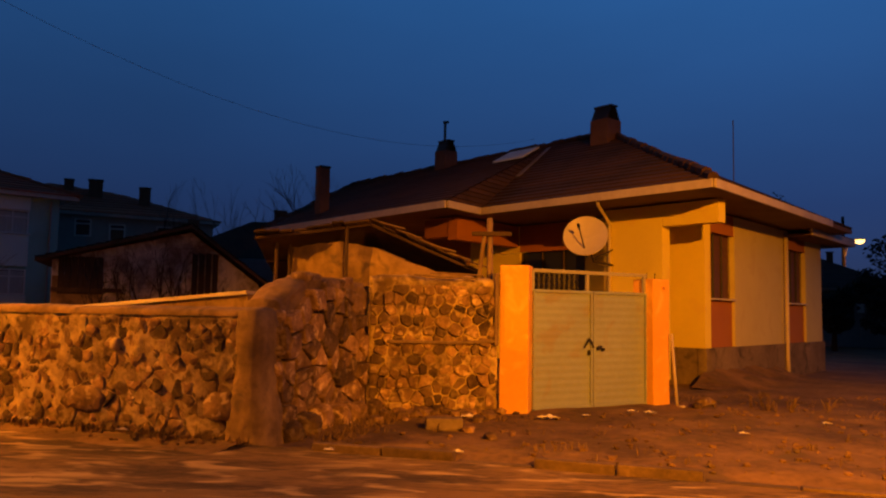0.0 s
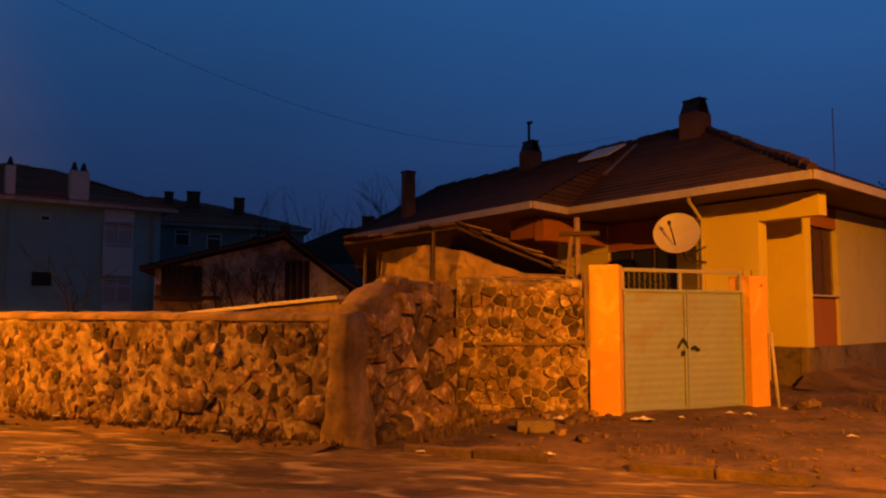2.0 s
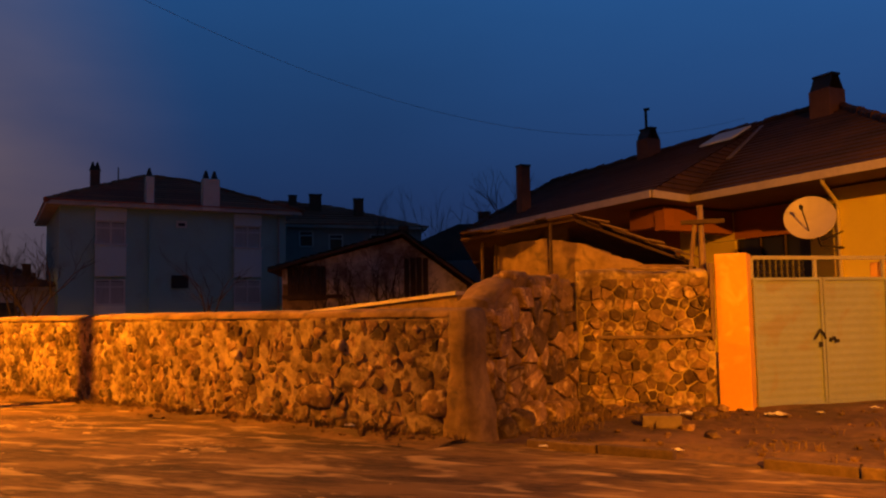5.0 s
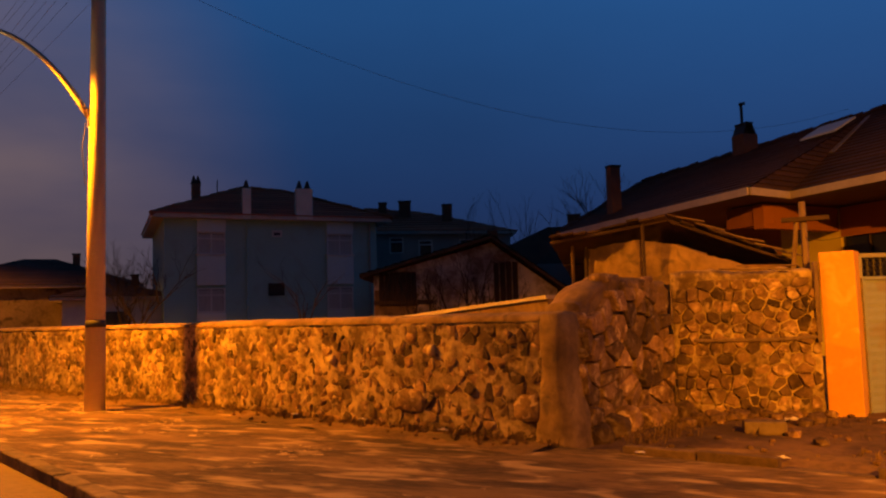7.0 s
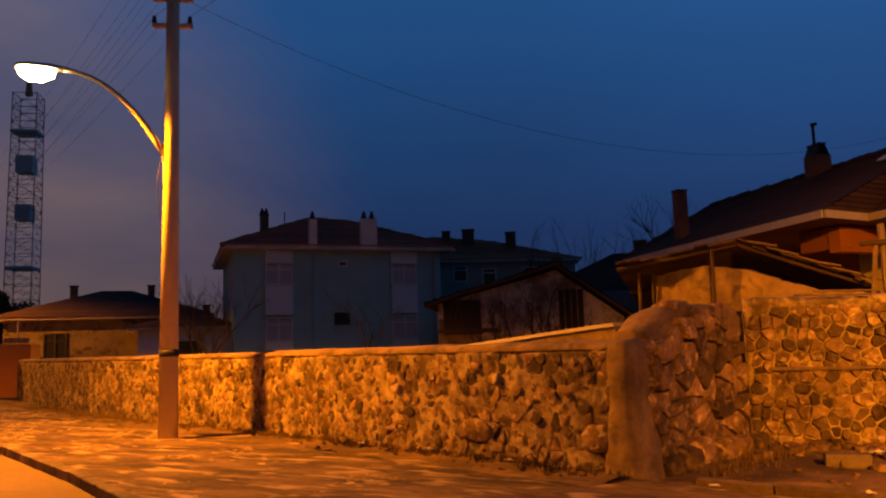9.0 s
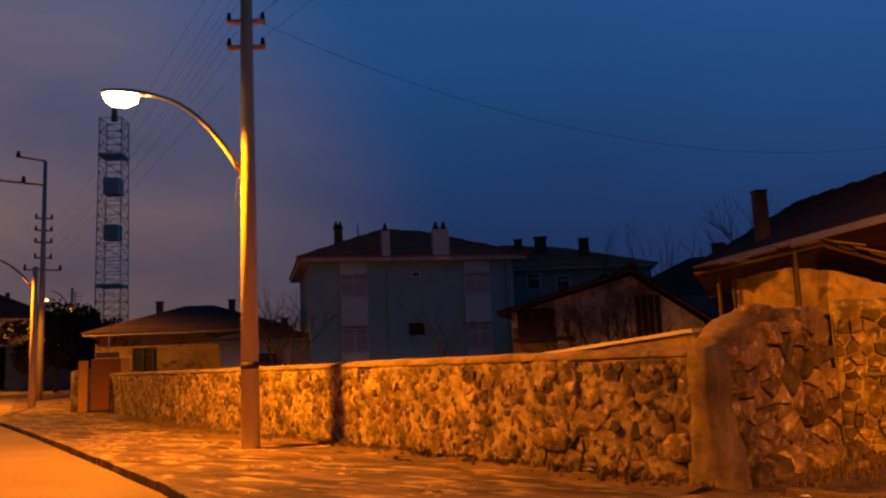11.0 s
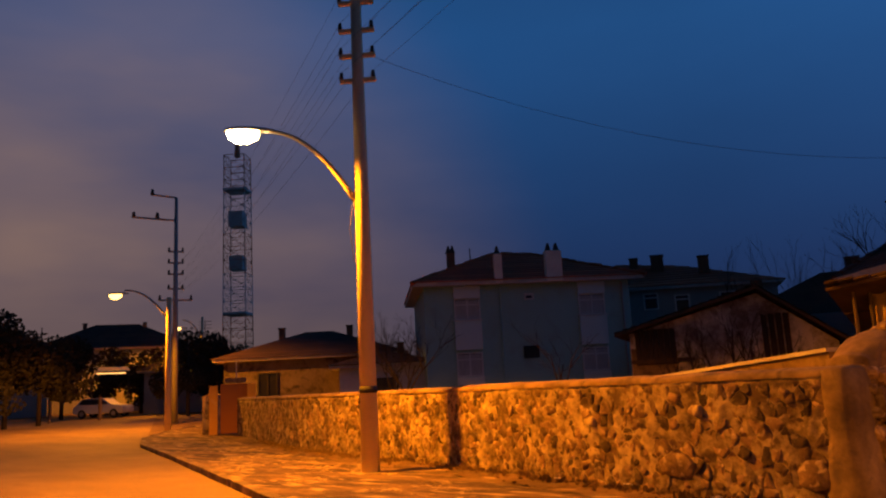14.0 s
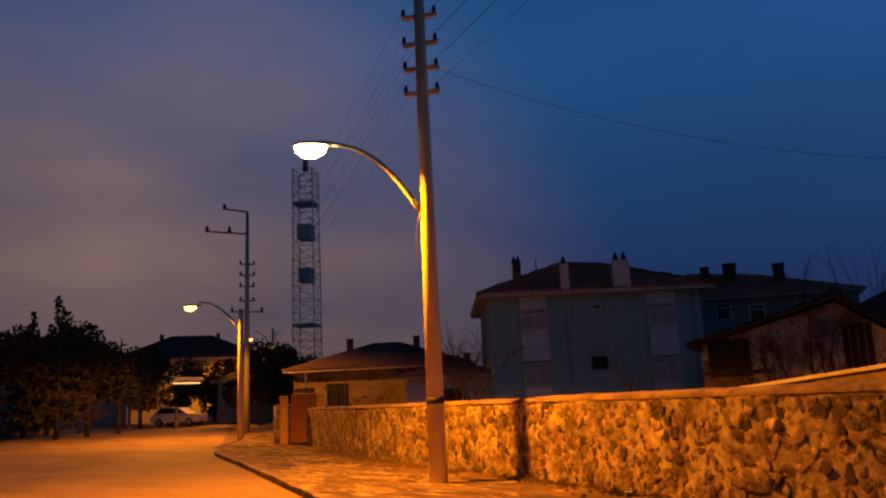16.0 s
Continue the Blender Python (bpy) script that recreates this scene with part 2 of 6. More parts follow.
# ---- builders ----
ORIGIN = {}


def thing(name, label, category, at=(0, 0, 0), group="", kind=""):
    ob = new(name)
    ob.empty_display_size = 0.2
    ob.location = at
    ORIGIN[ob] = Vector(at)
    return tagged(ob, label, category, group, kind)


def part(name, bm, material, parent=None, label="", smooth=False, kind=""):
    """Links a bmesh, made in world metres, as one mesh under its thing or part."""
    at = ORIGIN[parent] if parent else Vector((0, 0, 0))
    bm.transform(Matrix.Translation(-at))
    bm.normal_update()
    me = bpy.data.meshes.new(name)
    bm.to_mesh(me)
    bm.free()
    me.materials.append(material)
    if smooth:
        me.polygons.foreach_set("use_smooth", [True] * len(me.polygons))
    ob = new(name, me)
    ORIGIN[ob] = at
    if parent:
        ob.parent = parent
    return tagged(ob, label, kind=kind)


def setting(name, bm, material, label, smooth=False):
    return tagged(part(name, bm, material, None, "", smooth), label, name.split("_")[0], kind="structure")


def box(bm, c, size, turn=0.0, bevel=0.0, m=None):
    """A box with its middle at c, turned about z; or posed by m."""
    m = m or (Matrix.Translation(c) @ Matrix.Rotation(radians(turn), 4, "Z"))
    made = bmesh.ops.create_cube(bm, size=1.0, matrix=m @ Matrix.Diagonal((*size, 1)))
    if bevel:
        edges = {e for v in made["verts"] for e in v.link_edges}
        bmesh.ops.bevel(bm, geom=list(edges), offset=bevel, segments=2, affect="EDGES", profile=0.6)
    return bm


def tube(bm, pts, radius, seg=8, end=None):
    """A round bar along the points, tapering from radius to end."""
    pts = [Vector(p) for p in pts]
    end = radius if end is None else end
    rings = []
    for i, p in enumerate(pts):
        d = (pts[min(i + 1, len(pts) - 1)] - pts[max(i - 1, 0)]).normalized()
        a = d.orthogonal().normalized() if not rings else (side - d * side.dot(d)).normalized()
        side = a
        b = d.cross(a)
        r = radius + (end - radius) * i / max(1, len(pts) - 1)
        rings.append([bm.verts.new(p + (a * math.cos(2 * math.pi * k / seg) + b * math.sin(2 * math.pi * k / seg)) * r) for k in range(seg)])
    for u, v in zip(rings, rings[1:]):
        for k in range(seg):
            bm.faces.new((u[k], u[(k + 1) % seg], v[(k + 1) % seg], v[k]))
    bm.faces.new(rings[0][::-1])
    bm.faces.new(rings[-1])
    return bm


def prism(bm, base, lift):
    """A solid from a flat outline and the vector along which it is drawn out."""
    lift = Vector(lift)
    lo = [bm.verts.new(Vector(p)) for p in base]
    hi = [bm.verts.new(Vector(p) + lift) for p in base]
    bm.faces.new(lo)
    bm.faces.new(hi[::-1])
    for k in range(len(lo)):
        j = (k + 1) % len(lo)
        bm.faces.new((lo[k], hi[k], hi[j], lo[j]))
    bmesh.ops.recalc_face_normals(bm, faces=bm.faces[:])
    return bm


def upright(bm, p, q, z0, z1, thick, inward=1.0):
    """An upright slab between two places of the plan; thick to the left of p to q (inward 1) or to the right."""
    p, q = Vector((*p[:2], 0)), Vector((*q[:2], 0))
    d = (q - p).normalized()
    n = Vector((-d.y, d.x, 0)) * thick * inward
    up = Vector((0, 0, 1))
    return prism(bm, [p + up * z0, q + up * z0, q + up * z1, p + up * z1], n)


def B():
    return bmesh.new()


def lump(bm, c, size, rnd, sub=1, rough=0.22):
    """An uneven stone."""
    made = bmesh.ops.create_icosphere(bm, subdivisions=sub, radius=0.5)
    turn = Euler((rnd.uniform(-0.3, 0.3), rnd.uniform(-0.3, 0.3), rnd.uniform(0, 6.28))).to_matrix()
    for v in made["verts"]:
        w = v.co * (1 + rnd.uniform(-rough, rough))
        w = Vector((max(-0.4, min(0.4, w.x)) * size[0] * 1.25, max(-0.4, min(0.4, w.y)) * size[1] * 1.25, max(-0.38, min(0.38, w.z)) * size[2] * 1.25))
        v.co = turn @ w + Vector(c)
    return bm


def rise(x, y):
    """The ground's height: the street climbs gently in the west."""
    return 0.019 * max(0.0, -x - 27.0) if x > -400 else 0.019 * 373

# ---- ground, road, pavement ----
def steps(near0, near1, gap, far0, far1):
    """Grid lines: even near the walk, widening towards the horizon."""
    out, g, v = [], gap, near0
    while v > far0:
        g *= 1.35
        v -= g
        out.append(v)
    out = out[::-1] + list(np.arange(near0, near1, gap))
    g, v = gap, out[-1]
    while v < far1:
        g *= 1.35
        v += g
        out.append(v)
    return out


def ground_height(x, y):
    h = rise(x, y) - 0.03
    if -4 < x < 14 and 7 < y < 20:
        plot = max(0.0, min(1.0, (y - (8.95 - 0.34 * (x + 1.2))) / 0.5)) if x > -1.6 else 0.0
        h += plot * (0.075 + 0.045 * noise.noise((x * 0.9, y * 0.9, 1)) + 0.03 * noise.noise((x * 3, y * 3, 4)))
    return h


bm = B()
xs, ys = steps(-22, 13, 0.3, -1600, 1600), steps(4, 24, 0.3, -1600, 1600)
grid = [[bm.verts.new((x, y, ground_height(x, y))) for x in xs] for y in ys]
for r0, r1 in zip(grid, grid[1:]):
    for k in range(len(xs) - 1):
        bm.faces.new((r0[k], r0[k + 1], r1[k + 1], r1[k]))
setting("ground", bm, M_EARTH, "bare brown earth with stony patches and dead grass", True)

WALL = [Vector((-2.2, 9.4, 0)), Vector((-10.25, 12.5, 0)), Vector((-18.2, 15.15, 0)), Vector((-28.6, 20.4, 0))]
KERB = [Vector((14, -4.6, 0)), Vector((-6.0, 5.75, 0)), Vector((-8.95, 7.25, 0)), Vector((-12.5, 8.85, 0)), Vector((-19.8, 12.1, 0)), Vector((-27.0, 15.2, 0)), Vector((-30.5, 17.2, 0)), Vector((-33.5, 20.0, 0)), Vector((-38, 25.5, 0))]


def along(line, s):
    """The place s metres along a line of the plan, and its way."""
    for a, b in zip(line, line[1:]):
        n = (b - a).length
        if s <= n or b is line[-1]:
            return a + (b - a) * (s / n), (b - a).normalized()
        s -= n


def run(line):
    return sum((b - a).length for a, b in zip(line, line[1:]))


def strip(line, left, right, z, step=0.8, rough=0.0, across=1):
    """A sheet along a line of the plan, from `left` to `right` metres beside it, on the ground."""
    bm, rows_, n = B(), [], int(run(line) / step)
    for i in range(n + 1):
        p, d = along(line, run(line) * i / n)
        side = Vector((-d.y, d.x, 0))
        row = []
        for k in range(across + 1):
            w = p + side * (left + (right - left) * k / across)
            row.append(bm.verts.new((w.x, w.y, rise(w.x, w.y) + z + rough * noise.noise((w.x * 1.7, w.y * 1.7, 0)))))
        rows_.append(row)
    for a, b in zip(rows_, rows_[1:]):
        for k in range(across):
            bm.faces.new((a[k], a[k + 1], b[k + 1], b[k]))
    bmesh.ops.recalc_face_normals(bm, faces=bm.faces[:])
    return bm


road_line = KERB[:7] + [Vector((-36, 20.6, 0)), Vector((-60, 35, 0)), Vector((-95, 55, 0))]
setting("road", strip(road_line, 0.0, 13.0, 0.0, 1.0, 0.0, 6), M_ROAD, "dusty asphalt village road lit by sodium lamps")

# pavement between kerb and wall, one sheet
bm = B()
edge_in = [Vector((14, 4.0, 0)), Vector((4.0, 7.2, 0)), Vector((-1.2, 8.95, 0)), Vector((-2.2, 9.3, 0))] + WALL[1:] + [Vector((-31.5, 23.0, 0)), Vector((-37.0, 27.5, 0))]
rows_ = []
for i in range(90):
    a, _ = along(KERB, run(KERB) * i / 89)
    near = min((((e := along(edge_in, run(edge_in) * k / 400)[0]) - a).length, k) for k in range(401))
    b = along(edge_in, run(edge_in) * near[1] / 400)[0]
    row = []
    for k in range(9):
        w = a + (b - a) * k / 8
        row.append(bm.verts.new((w.x, w.y, rise(w.x, w.y) + 0.11 + (0.02 * noise.noise((w.x * 1.3, w.y * 1.3, 2)) if 0 < k else 0) - 0.10 * (k / 8) ** 0.6)))
    rows_.append(row)
for a, b in zip(rows_, rows_[1:]):
    for k in range(8):
        bm.faces.new((a[k], a[k + 1], b[k + 1], b[k]))
bmesh.ops.recalc_face_normals(bm, faces=bm.faces[:])
setting("pavement", bm, M_PAVE, "worn earthen pavement with pale trodden patches", True)


flag_rnd = random.Random(77)
bm = B()
for k in range(3600):
    p, d = along(KERB[1:6], flag_rnd.uniform(0, run(KERB[1:6])) if k % 4 else flag_rnd.uniform(0, 3))
    if k % 4 == 0:
        p = Vector((5.0, 0.05, 0)).lerp(KERB[1], flag_rnd.random())
    side = Vector((d.y, -d.x, 0)) if d.x < 0 else Vector((-d.y, d.x, 0))
    reach = flag_rnd.uniform(0.25, 3.0)
    w = p + side * reach
    level = 0.108 - 0.10 * min(1.0, reach / 3.9) ** 0.6
    if noise.noise((w.x * 0.55, w.y * 0.55, 9)) + 0.4 * noise.noise((w.x * 1.6, w.y * 1.6, 3)) < 0.02:
        continue
    size, turn = flag_rnd.choice((0.025, 0.035, 0.05, 0.07, 0.10)), flag_rnd.uniform(0, 3.1)
    n_side = flag_rnd.choice((4, 5, 6))
    rim = [w + Vector((math.cos(turn + 6.283 * j / n_side) * size * flag_rnd.uniform(0.7, 1.2), math.sin(turn + 6.283 * j / n_side) * size * flag_rnd.uniform(0.6, 1.0), rise(w.x, w.y) + level - 0.015)) for j in range(n_side)]
    lo = [bm.verts.new(q) for q in rim]
    hi = [bm.verts.new(w + (q - w) * 0.9 + Vector((0, 0, 0.018 + flag_rnd.uniform(0, 0.012)))) for q in rim]
    for j in range(n_side):
        bm.faces.new((lo[j], lo[(j + 1) % n_side], hi[(j + 1) % n_side], hi[j]))
    bm.faces.new(hi)
bmesh.ops.recalc_face_normals(bm, faces=bm.faces[:])
tagged(part("paving_fragments", bm, M_FLAG), "pale broken pieces of old paving trodden into the earth", "paving", kind="stuff")


def kerb_run(name, line, length, z0, z1, width, label, rnd, sunk=0.0, material=None):
    holder = thing(name, label, "kerb", (0, 0, 0), kind="structure")
    s = 0.0
    while s < run(line) - length * 0.6:
        p, d = along(line, s + length / 2)
        bm = box(B(), (0, 0, 0), (length - 0.025, width, z1 - z0), bevel=0.018)
        bm.transform(Matrix.Translation((p.x, p.y, rise(p.x, p.y) + (z0 + z1) / 2 - sunk * rnd.random())) @ Matrix.Rotation(math.atan2(d.y, d.x) + rnd.uniform(-0.02, 0.02), 4, "Z") @ Matrix.Rotation(rnd.uniform(-0.03, 0.03), 4, "X"))
        part("kerbstone", bm, material or M_KERB, holder)
        s += length


kerb_run("kerb_road", KERB, 0.7, -0.08, 0.14, 0.18, "row of worn concrete kerbstones along the road", random.Random(3), 0.02, M_KERB_ROAD)
kerb_run("kerb_plot", [Vector((-1.45, 9.1, 0)), Vector((1.33, 8.25, 0)), Vector((4.1, 7.25, 0)), Vector((10, 5.0, 0))], 0.85, -0.12, 0.12, 0.14, "half-buried old kerbstones edging the dirt plot", random.Random(4), 0.12)


setting("verge", strip(WALL, -0.05, 0.85, 0.03, 0.25, 0.045, 8), M_EARTH, "strip of bare brown earth along the foot of the wall", True)


# ---- rubble walls ----
def clip_cell(poly, a, b, c):
    """The part of a flat outline where a x + b y <= c."""
    out = []
    for (x0, y0), (x1, y1) in zip(poly, poly[1:] + poly[:1]):
        d0, d1 = a * x0 + b * y0 - c, a * x1 + b * y1 - c
        if d0 <= 0:
            out.append((x0, y0))
        if d0 * d1 < 0:
            t = d0 / (d0 - d1)
            out.append((x0 + t * (x1 - x0), y0 + t * (y1 - y0)))
    return out


def stone_cells(length, z0, z1, sx, sz, rnd):
    """Irregular stones that fill a wall's face: outlines in metres along and up."""
    pts, row, z = [], 0, z0
    while z < z1:
        h = sz * rnd.uniform(0.75, 1.3)
        s = -sx * rnd.random()
        while s < length + sx:
            w = sx * rnd.choice((0.4, 0.6, 0.8, 1.0, 1.0, 1.4, 1.9))
            pts.append((s + w / 2 + rnd.uniform(-0.2, 0.2) * w, z + h / 2 + rnd.uniform(-0.36, 0.36) * h))
            s += w
        z += h
    cells = []
    for i, (x, y) in enumerate(pts):
        poly = [(max(0, x - sx * 2), max(z0, y - sz * 2)), (min(length, x + sx * 2), max(z0, y - sz * 2)), (min(length, x + sx * 2), min(z1, y + sz * 2)), (max(0, x - sx * 2), min(z1, y + sz * 2))]
        if x < 0 or x > length or y < z0 or y > z1:
            continue
        for j, (u, v) in enumerate(pts):
            if i != j and abs(u - x) < sx * 4 and abs(v - y) < sz * 4:
                a, b = u - x, v - y
                poly = clip_cell(poly, a, b, (u * u + v * v - x * x - y * y) / 2)
                if len(poly) < 3:
                    break
        if len(poly) >= 3:
            cells.append(((x, y), poly))
    return cells


def stone_mesh(bm, cell, p, d, n, rnd, gap=0.015, proud=(0.002, 0.028)):
    (_, poly) = cell
    cx, cy = sum(q[0] for q in poly) / len(poly), sum(q[1] for q in poly) / len(poly)
    size = max(abs(q[0] - cx) + abs(q[1] - cy) for q in poly)
    if size < 0.05:
        return False
    h = rnd.uniform(*proud)
    tip, tilt = (rnd.uniform(-0.15, 0.15), rnd.uniform(-0.15, 0.15)), (rnd.uniform(-0.12, 0.12), rnd.uniform(-0.12, 0.12))
    # corners rounded by cutting each one
    rounded = []
    for k, q in enumerate(poly):
        a, b = poly[k - 1], poly[(k + 1) % len(poly)]
        f = rnd.uniform(0.02, 0.12)
        for o in (a, b):
            rounded.append((q[0] + (o[0] - q[0]) * f, q[1] + (o[1] - q[1]) * f))
    rings = []
    for shrink, depth in ((1.0, -0.05), (0.97, 0.75), (0.86, 0.98)):
        ring = []
        for x, y in rounded:
            k = shrink * (1 - gap / size)
            u, v = cx + (x - cx) * k, cy + (y - cy) * k
            z = depth * h if depth > 0 else depth
            z += ((x - cx) * tilt[0] + (y - cy) * tilt[1]) * (depth > 0) + rnd.uniform(-0.006, 0.006)
            ring.append(bm.verts.new(p + d * u + Vector((0, 0, v)) + n * z))
        rings.append(ring)
    top = bm.verts.new(p + d * (cx + tip[0] * size) + Vector((0, 0, cy + tip[1] * size)) + n * h * rnd.uniform(0.85, 1.1))
    m = len(rounded)
    for a, b in zip(rings, rings[1:]):
        for k in range(m):
            bm.faces.new((a[k], a[(k + 1) % m], b[(k + 1) % m], b[k]))
    for k in range(m):
        bm.faces.new((rings[-1][k], rings[-1][(k + 1) % m], top))
    return True


def mortar_core(p, q, n, z0, z1, thick, seed, ragged=0.0, cell=0.06, amp=0.030, body=0.017, slump=0.0):
    """The wall's body: uneven mortar in front, plain behind."""
    bm = B()
    length, d = (q - p).length, (q - p).normalized()
    nx, nz = max(2, int(length / cell)), max(2, int((z1 - z0) / cell))

    def top(s):
        return z1 - slump * math.exp(-(s / 0.45) ** 2) + ragged * (noise.noise((s * 1.3, seed, 0)) + 0.6 * noise.noise((s * 4.1, seed, 3)))

    def out(s, z):
        return body + amp * 0.8 * noise.noise((s * 3.1, z * 3.1, seed)) + amp * 0.8 * noise.noise((s * 9.3, z * 9.3, seed + 5))

    front = [[bm.verts.new(p + d * (length * i / nx) + Vector((0, 0, z0 + (top(length * i / nx) - z0) * k / nz)) + n * (out(length * i / nx, z0 + (z1 - z0) * k / nz) - (0.03 if k == nz else 0))) for i in range(nx + 1)] for k in range(nz + 1)]
    crest = [bm.verts.new(p + d * (length * i / nx) - n * thick * 0.5 + Vector((0, 0, top(length * i / nx) + 0.03 + 0.5 * out(length * i / nx, 9)))) for i in range(nx + 1)]
    back = [bm.verts.new(p + d * (length * i / nx) - n * thick + Vector((0, 0, top(length * i / nx) - 0.02))) for i in range(nx + 1)]
    foot = [bm.verts.new(p + d * (length * i / nx) - n * thick + Vector((0, 0, z0))) for i in range(nx + 1)]
    sheets = front + [crest, back, foot]
    for a, b in zip(sheets, sheets[1:]):
        for i in range(nx):
            bm.faces.new((a[i], a[i + 1], b[i + 1], b[i]))
    for i in (0, nx):
        bm.faces.new([s[i] for s in sheets])
    bmesh.ops.recalc_face_normals(bm, faces=bm.faces[:])
    return bm


def outward(p, q):
    d = (q - p).normalized()
    n = Vector((-d.y, d.x, 0))
    return n if n.dot(EYE - p) > 0 else -n


yard_wall = thing("wall_yard", "long rubble stone garden wall with smeared lime mortar and a flat cap", "stone wall", WALL[0], kind="structure")
rnd = random.Random(21)
for i, (p, q) in enumerate(zip(WALL, WALL[1:])):
    n = outward(p, q)
    z_base = -0.15
    part("mortar", mortar_core(p, q, n, z_base, 1.50 + (0.03, 0.02, 0.0)[i], 0.42, 3.0 + i, 0.01, 0.045 if i == 0 else 0.06, 0.034, 0.012), M_MORTAR, yard_wall, smooth=True)
    cells = stone_cells((q - p).length, z_base, 1.47, 0.20, 0.15, rnd)
    cells.sort(key=lambda c: c[0][0])
    single = 290 if i == 0 else 0
    for c in cells[:single]:
        bm = B()
        if stone_mesh(bm, c, p, (q - p).normalized(), n, rnd):
            bmesh.ops.recalc_face_normals(bm, faces=bm.faces[:])
            part("stone", bm, M_STONE, yard_wall, smooth=True)
        else:
            bm.free()
    if len(cells) > single:
        bm = B()
        for c in cells[single:]:
            stone_mesh(bm, c, p, (q - p).normalized(), n, rnd)
        bmesh.ops.recalc_face_normals(bm, faces=bm.faces[:])
        part("stones", bm, M_STONE, yard_wall, smooth=True, kind="stuff")
    bm = mortar_core(p, q, n, 1.50, 1.562 + (0.02 if i == 0 else 0.0), 0.46, 8.0 + i, 0.012, 0.12, 0.012, 0.01)
    bm.transform(Matrix.Translation(n * 0.02))
    part("cap", bm, M_DAUB, yard_wall, "thin mortar cap along the wall top", True)

# stones that stand out: two pale ones, two broad slabs
dw, nw = (WALL[1] - WALL[0]).normalized(), outward(WALL[0], WALL[1])
for s, z, w, h, m, text in ((2.12, 1.12, 0.17, 0.2, M_PALESTONE, "small pale stone"), (4.29, 0.96, 0.2, 0.18, M_PALESTONE, "small pale stone"), (2.56, 0.41, 0.74, 0.4, M_STONE, "broad flat brown slab"), (0.5, 0.42, 0.5, 0.42, M_STONE, "broad flat brown slab")):
    poly = [(s + w * 0.5 * math.cos(a) * rnd.uniform(0.9, 1.12), z + h * 0.5 * math.sin(a) * rnd.uniform(0.9, 1.12)) for a in np.linspace(0.3, 6.58, 8)[:-1]]
    poly = [(s + max(-0.44, min(0.44, (x - s) / w)) * w, z + max(-0.42, min(0.42, (y - z) / h)) * h) for x, y in poly]
    bm = B()
    stone_mesh(bm, ((s, z), poly), WALL[0], dw, nw, rnd, 0.004, (0.058, 0.066))
    bmesh.ops.recalc_face_normals(bm, faces=bm.faces[:])
    part("stone", bm, m, yard_wall, text, True)

# the plastered end pier, flaring at its foot
bm = B()
d0 = (WALL[0] - WALL[1]).normalized()
n0 = outward(WALL[0], WALL[1])
prof = [(-0.15, 0.24, 0.10), (0.1, 0.20, 0.08), (0.35, 0.18, 0.06), (0.55, 0.11, 0.05), (0.9, 0.09, 0.04), (1.3, 0.10, 0.04), (1.57, 0.09, 0.03), (1.61, 0.02, -0.05)]
rings = []
for z, w, f in prof:
    ring = []
    for k in range(14):
        a = 2 * math.pi * k / 14
        u, v = math.copysign(abs(math.cos(a)) ** 0.55, math.cos(a)), math.copysign(abs(math.sin(a)) ** 0.55, math.sin(a))
        wob = 0.03 * noise.noise((u * 2, v * 2, z * 3))
        ring.append(bm.verts.new(WALL[0] - d0 * 0.12 + d0 * u * (w + 0.1 + wob) - n0 * 0.2 + n0 * v * (0.22 + f + wob) + Vector((0, 0, z))))
    rings.append(ring)
for a, b in zip(rings, rings[1:]):
    for k in range(14):
        bm.faces.new((a[k], a[(k + 1) % 14], b[(k + 1) % 14], b[k]))
bm.faces.new(rings[-1])
part("end_pier", bm, M_DAUB, yard_wall, "plastered end pier with a flaring foot", True)

# the taller walls of the old yard: a return away from the street, and the front beside the gate
RET_A, RET_B, FRONT_B = Vector((-2.02, 9.72, 0)), Vector((-1.2, 12.2, 0)), Vector((0.88, 12.5, 0))
old_wall = thing("wall_old_yard", "old dry rubble wall of dark rounded stones, crumbling at the top", "stone wall", RET_B, kind="structure")
for i, (p, q, z1, size) in enumerate(((RET_A, RET_B, 2.03, (0.45, 0.165)), (RET_B, FRONT_B, 2.12, (0.20, 0.15)))):
    n = outward(p, q)
    if i:
        p = p + (q - p).normalized() * 0.08
    part("mortar", mortar_core(p, q, n, -0.1, z1, 0.5, 15.0 + i, 0.10, 0.045, 0.06, 0.018 if i else 0.0, 0.0 if i else 0.32), M_MORTAR if i else M_MUD, old_wall, smooth=True)
    for c in stone_cells((q - p).length, 0.0, z1 - 0.1, *size, rnd):
        if not i and c[0][1] > 1.86 - 0.4 * math.exp(-(c[0][0] / 0.45) ** 2):
            continue
        bm = B()
        if stone_mesh(bm, c, p, (q - p).normalized(), n, rnd, 0.020 if i else 0.03, (0.03, 0.075) if i else (0.03, 0.12)):
            bmesh.ops.recalc_face_normals(bm, faces=bm.faces[:])
            part("stone", bm, M_STONE, old_wall)
        else:
            bm.free()
for k in range(16):
    c = RET_A - outward(RET_A, RET_B) * (0.03 + 0.13 * (k % 4)) + (RET_B - RET_A).normalized() * 0.02 + Vector((0, 0, 0.9 + 0.2 * (k // 4) + rnd.uniform(-0.04, 0.04)))
    part("end_stone", lump(B(), c, (rnd.uniform(0.16, 0.24), rnd.uniform(0.14, 0.2), rnd.uniform(0.13, 0.19)), rnd, 2, 0.1), M_STONE, old_wall, smooth=True)
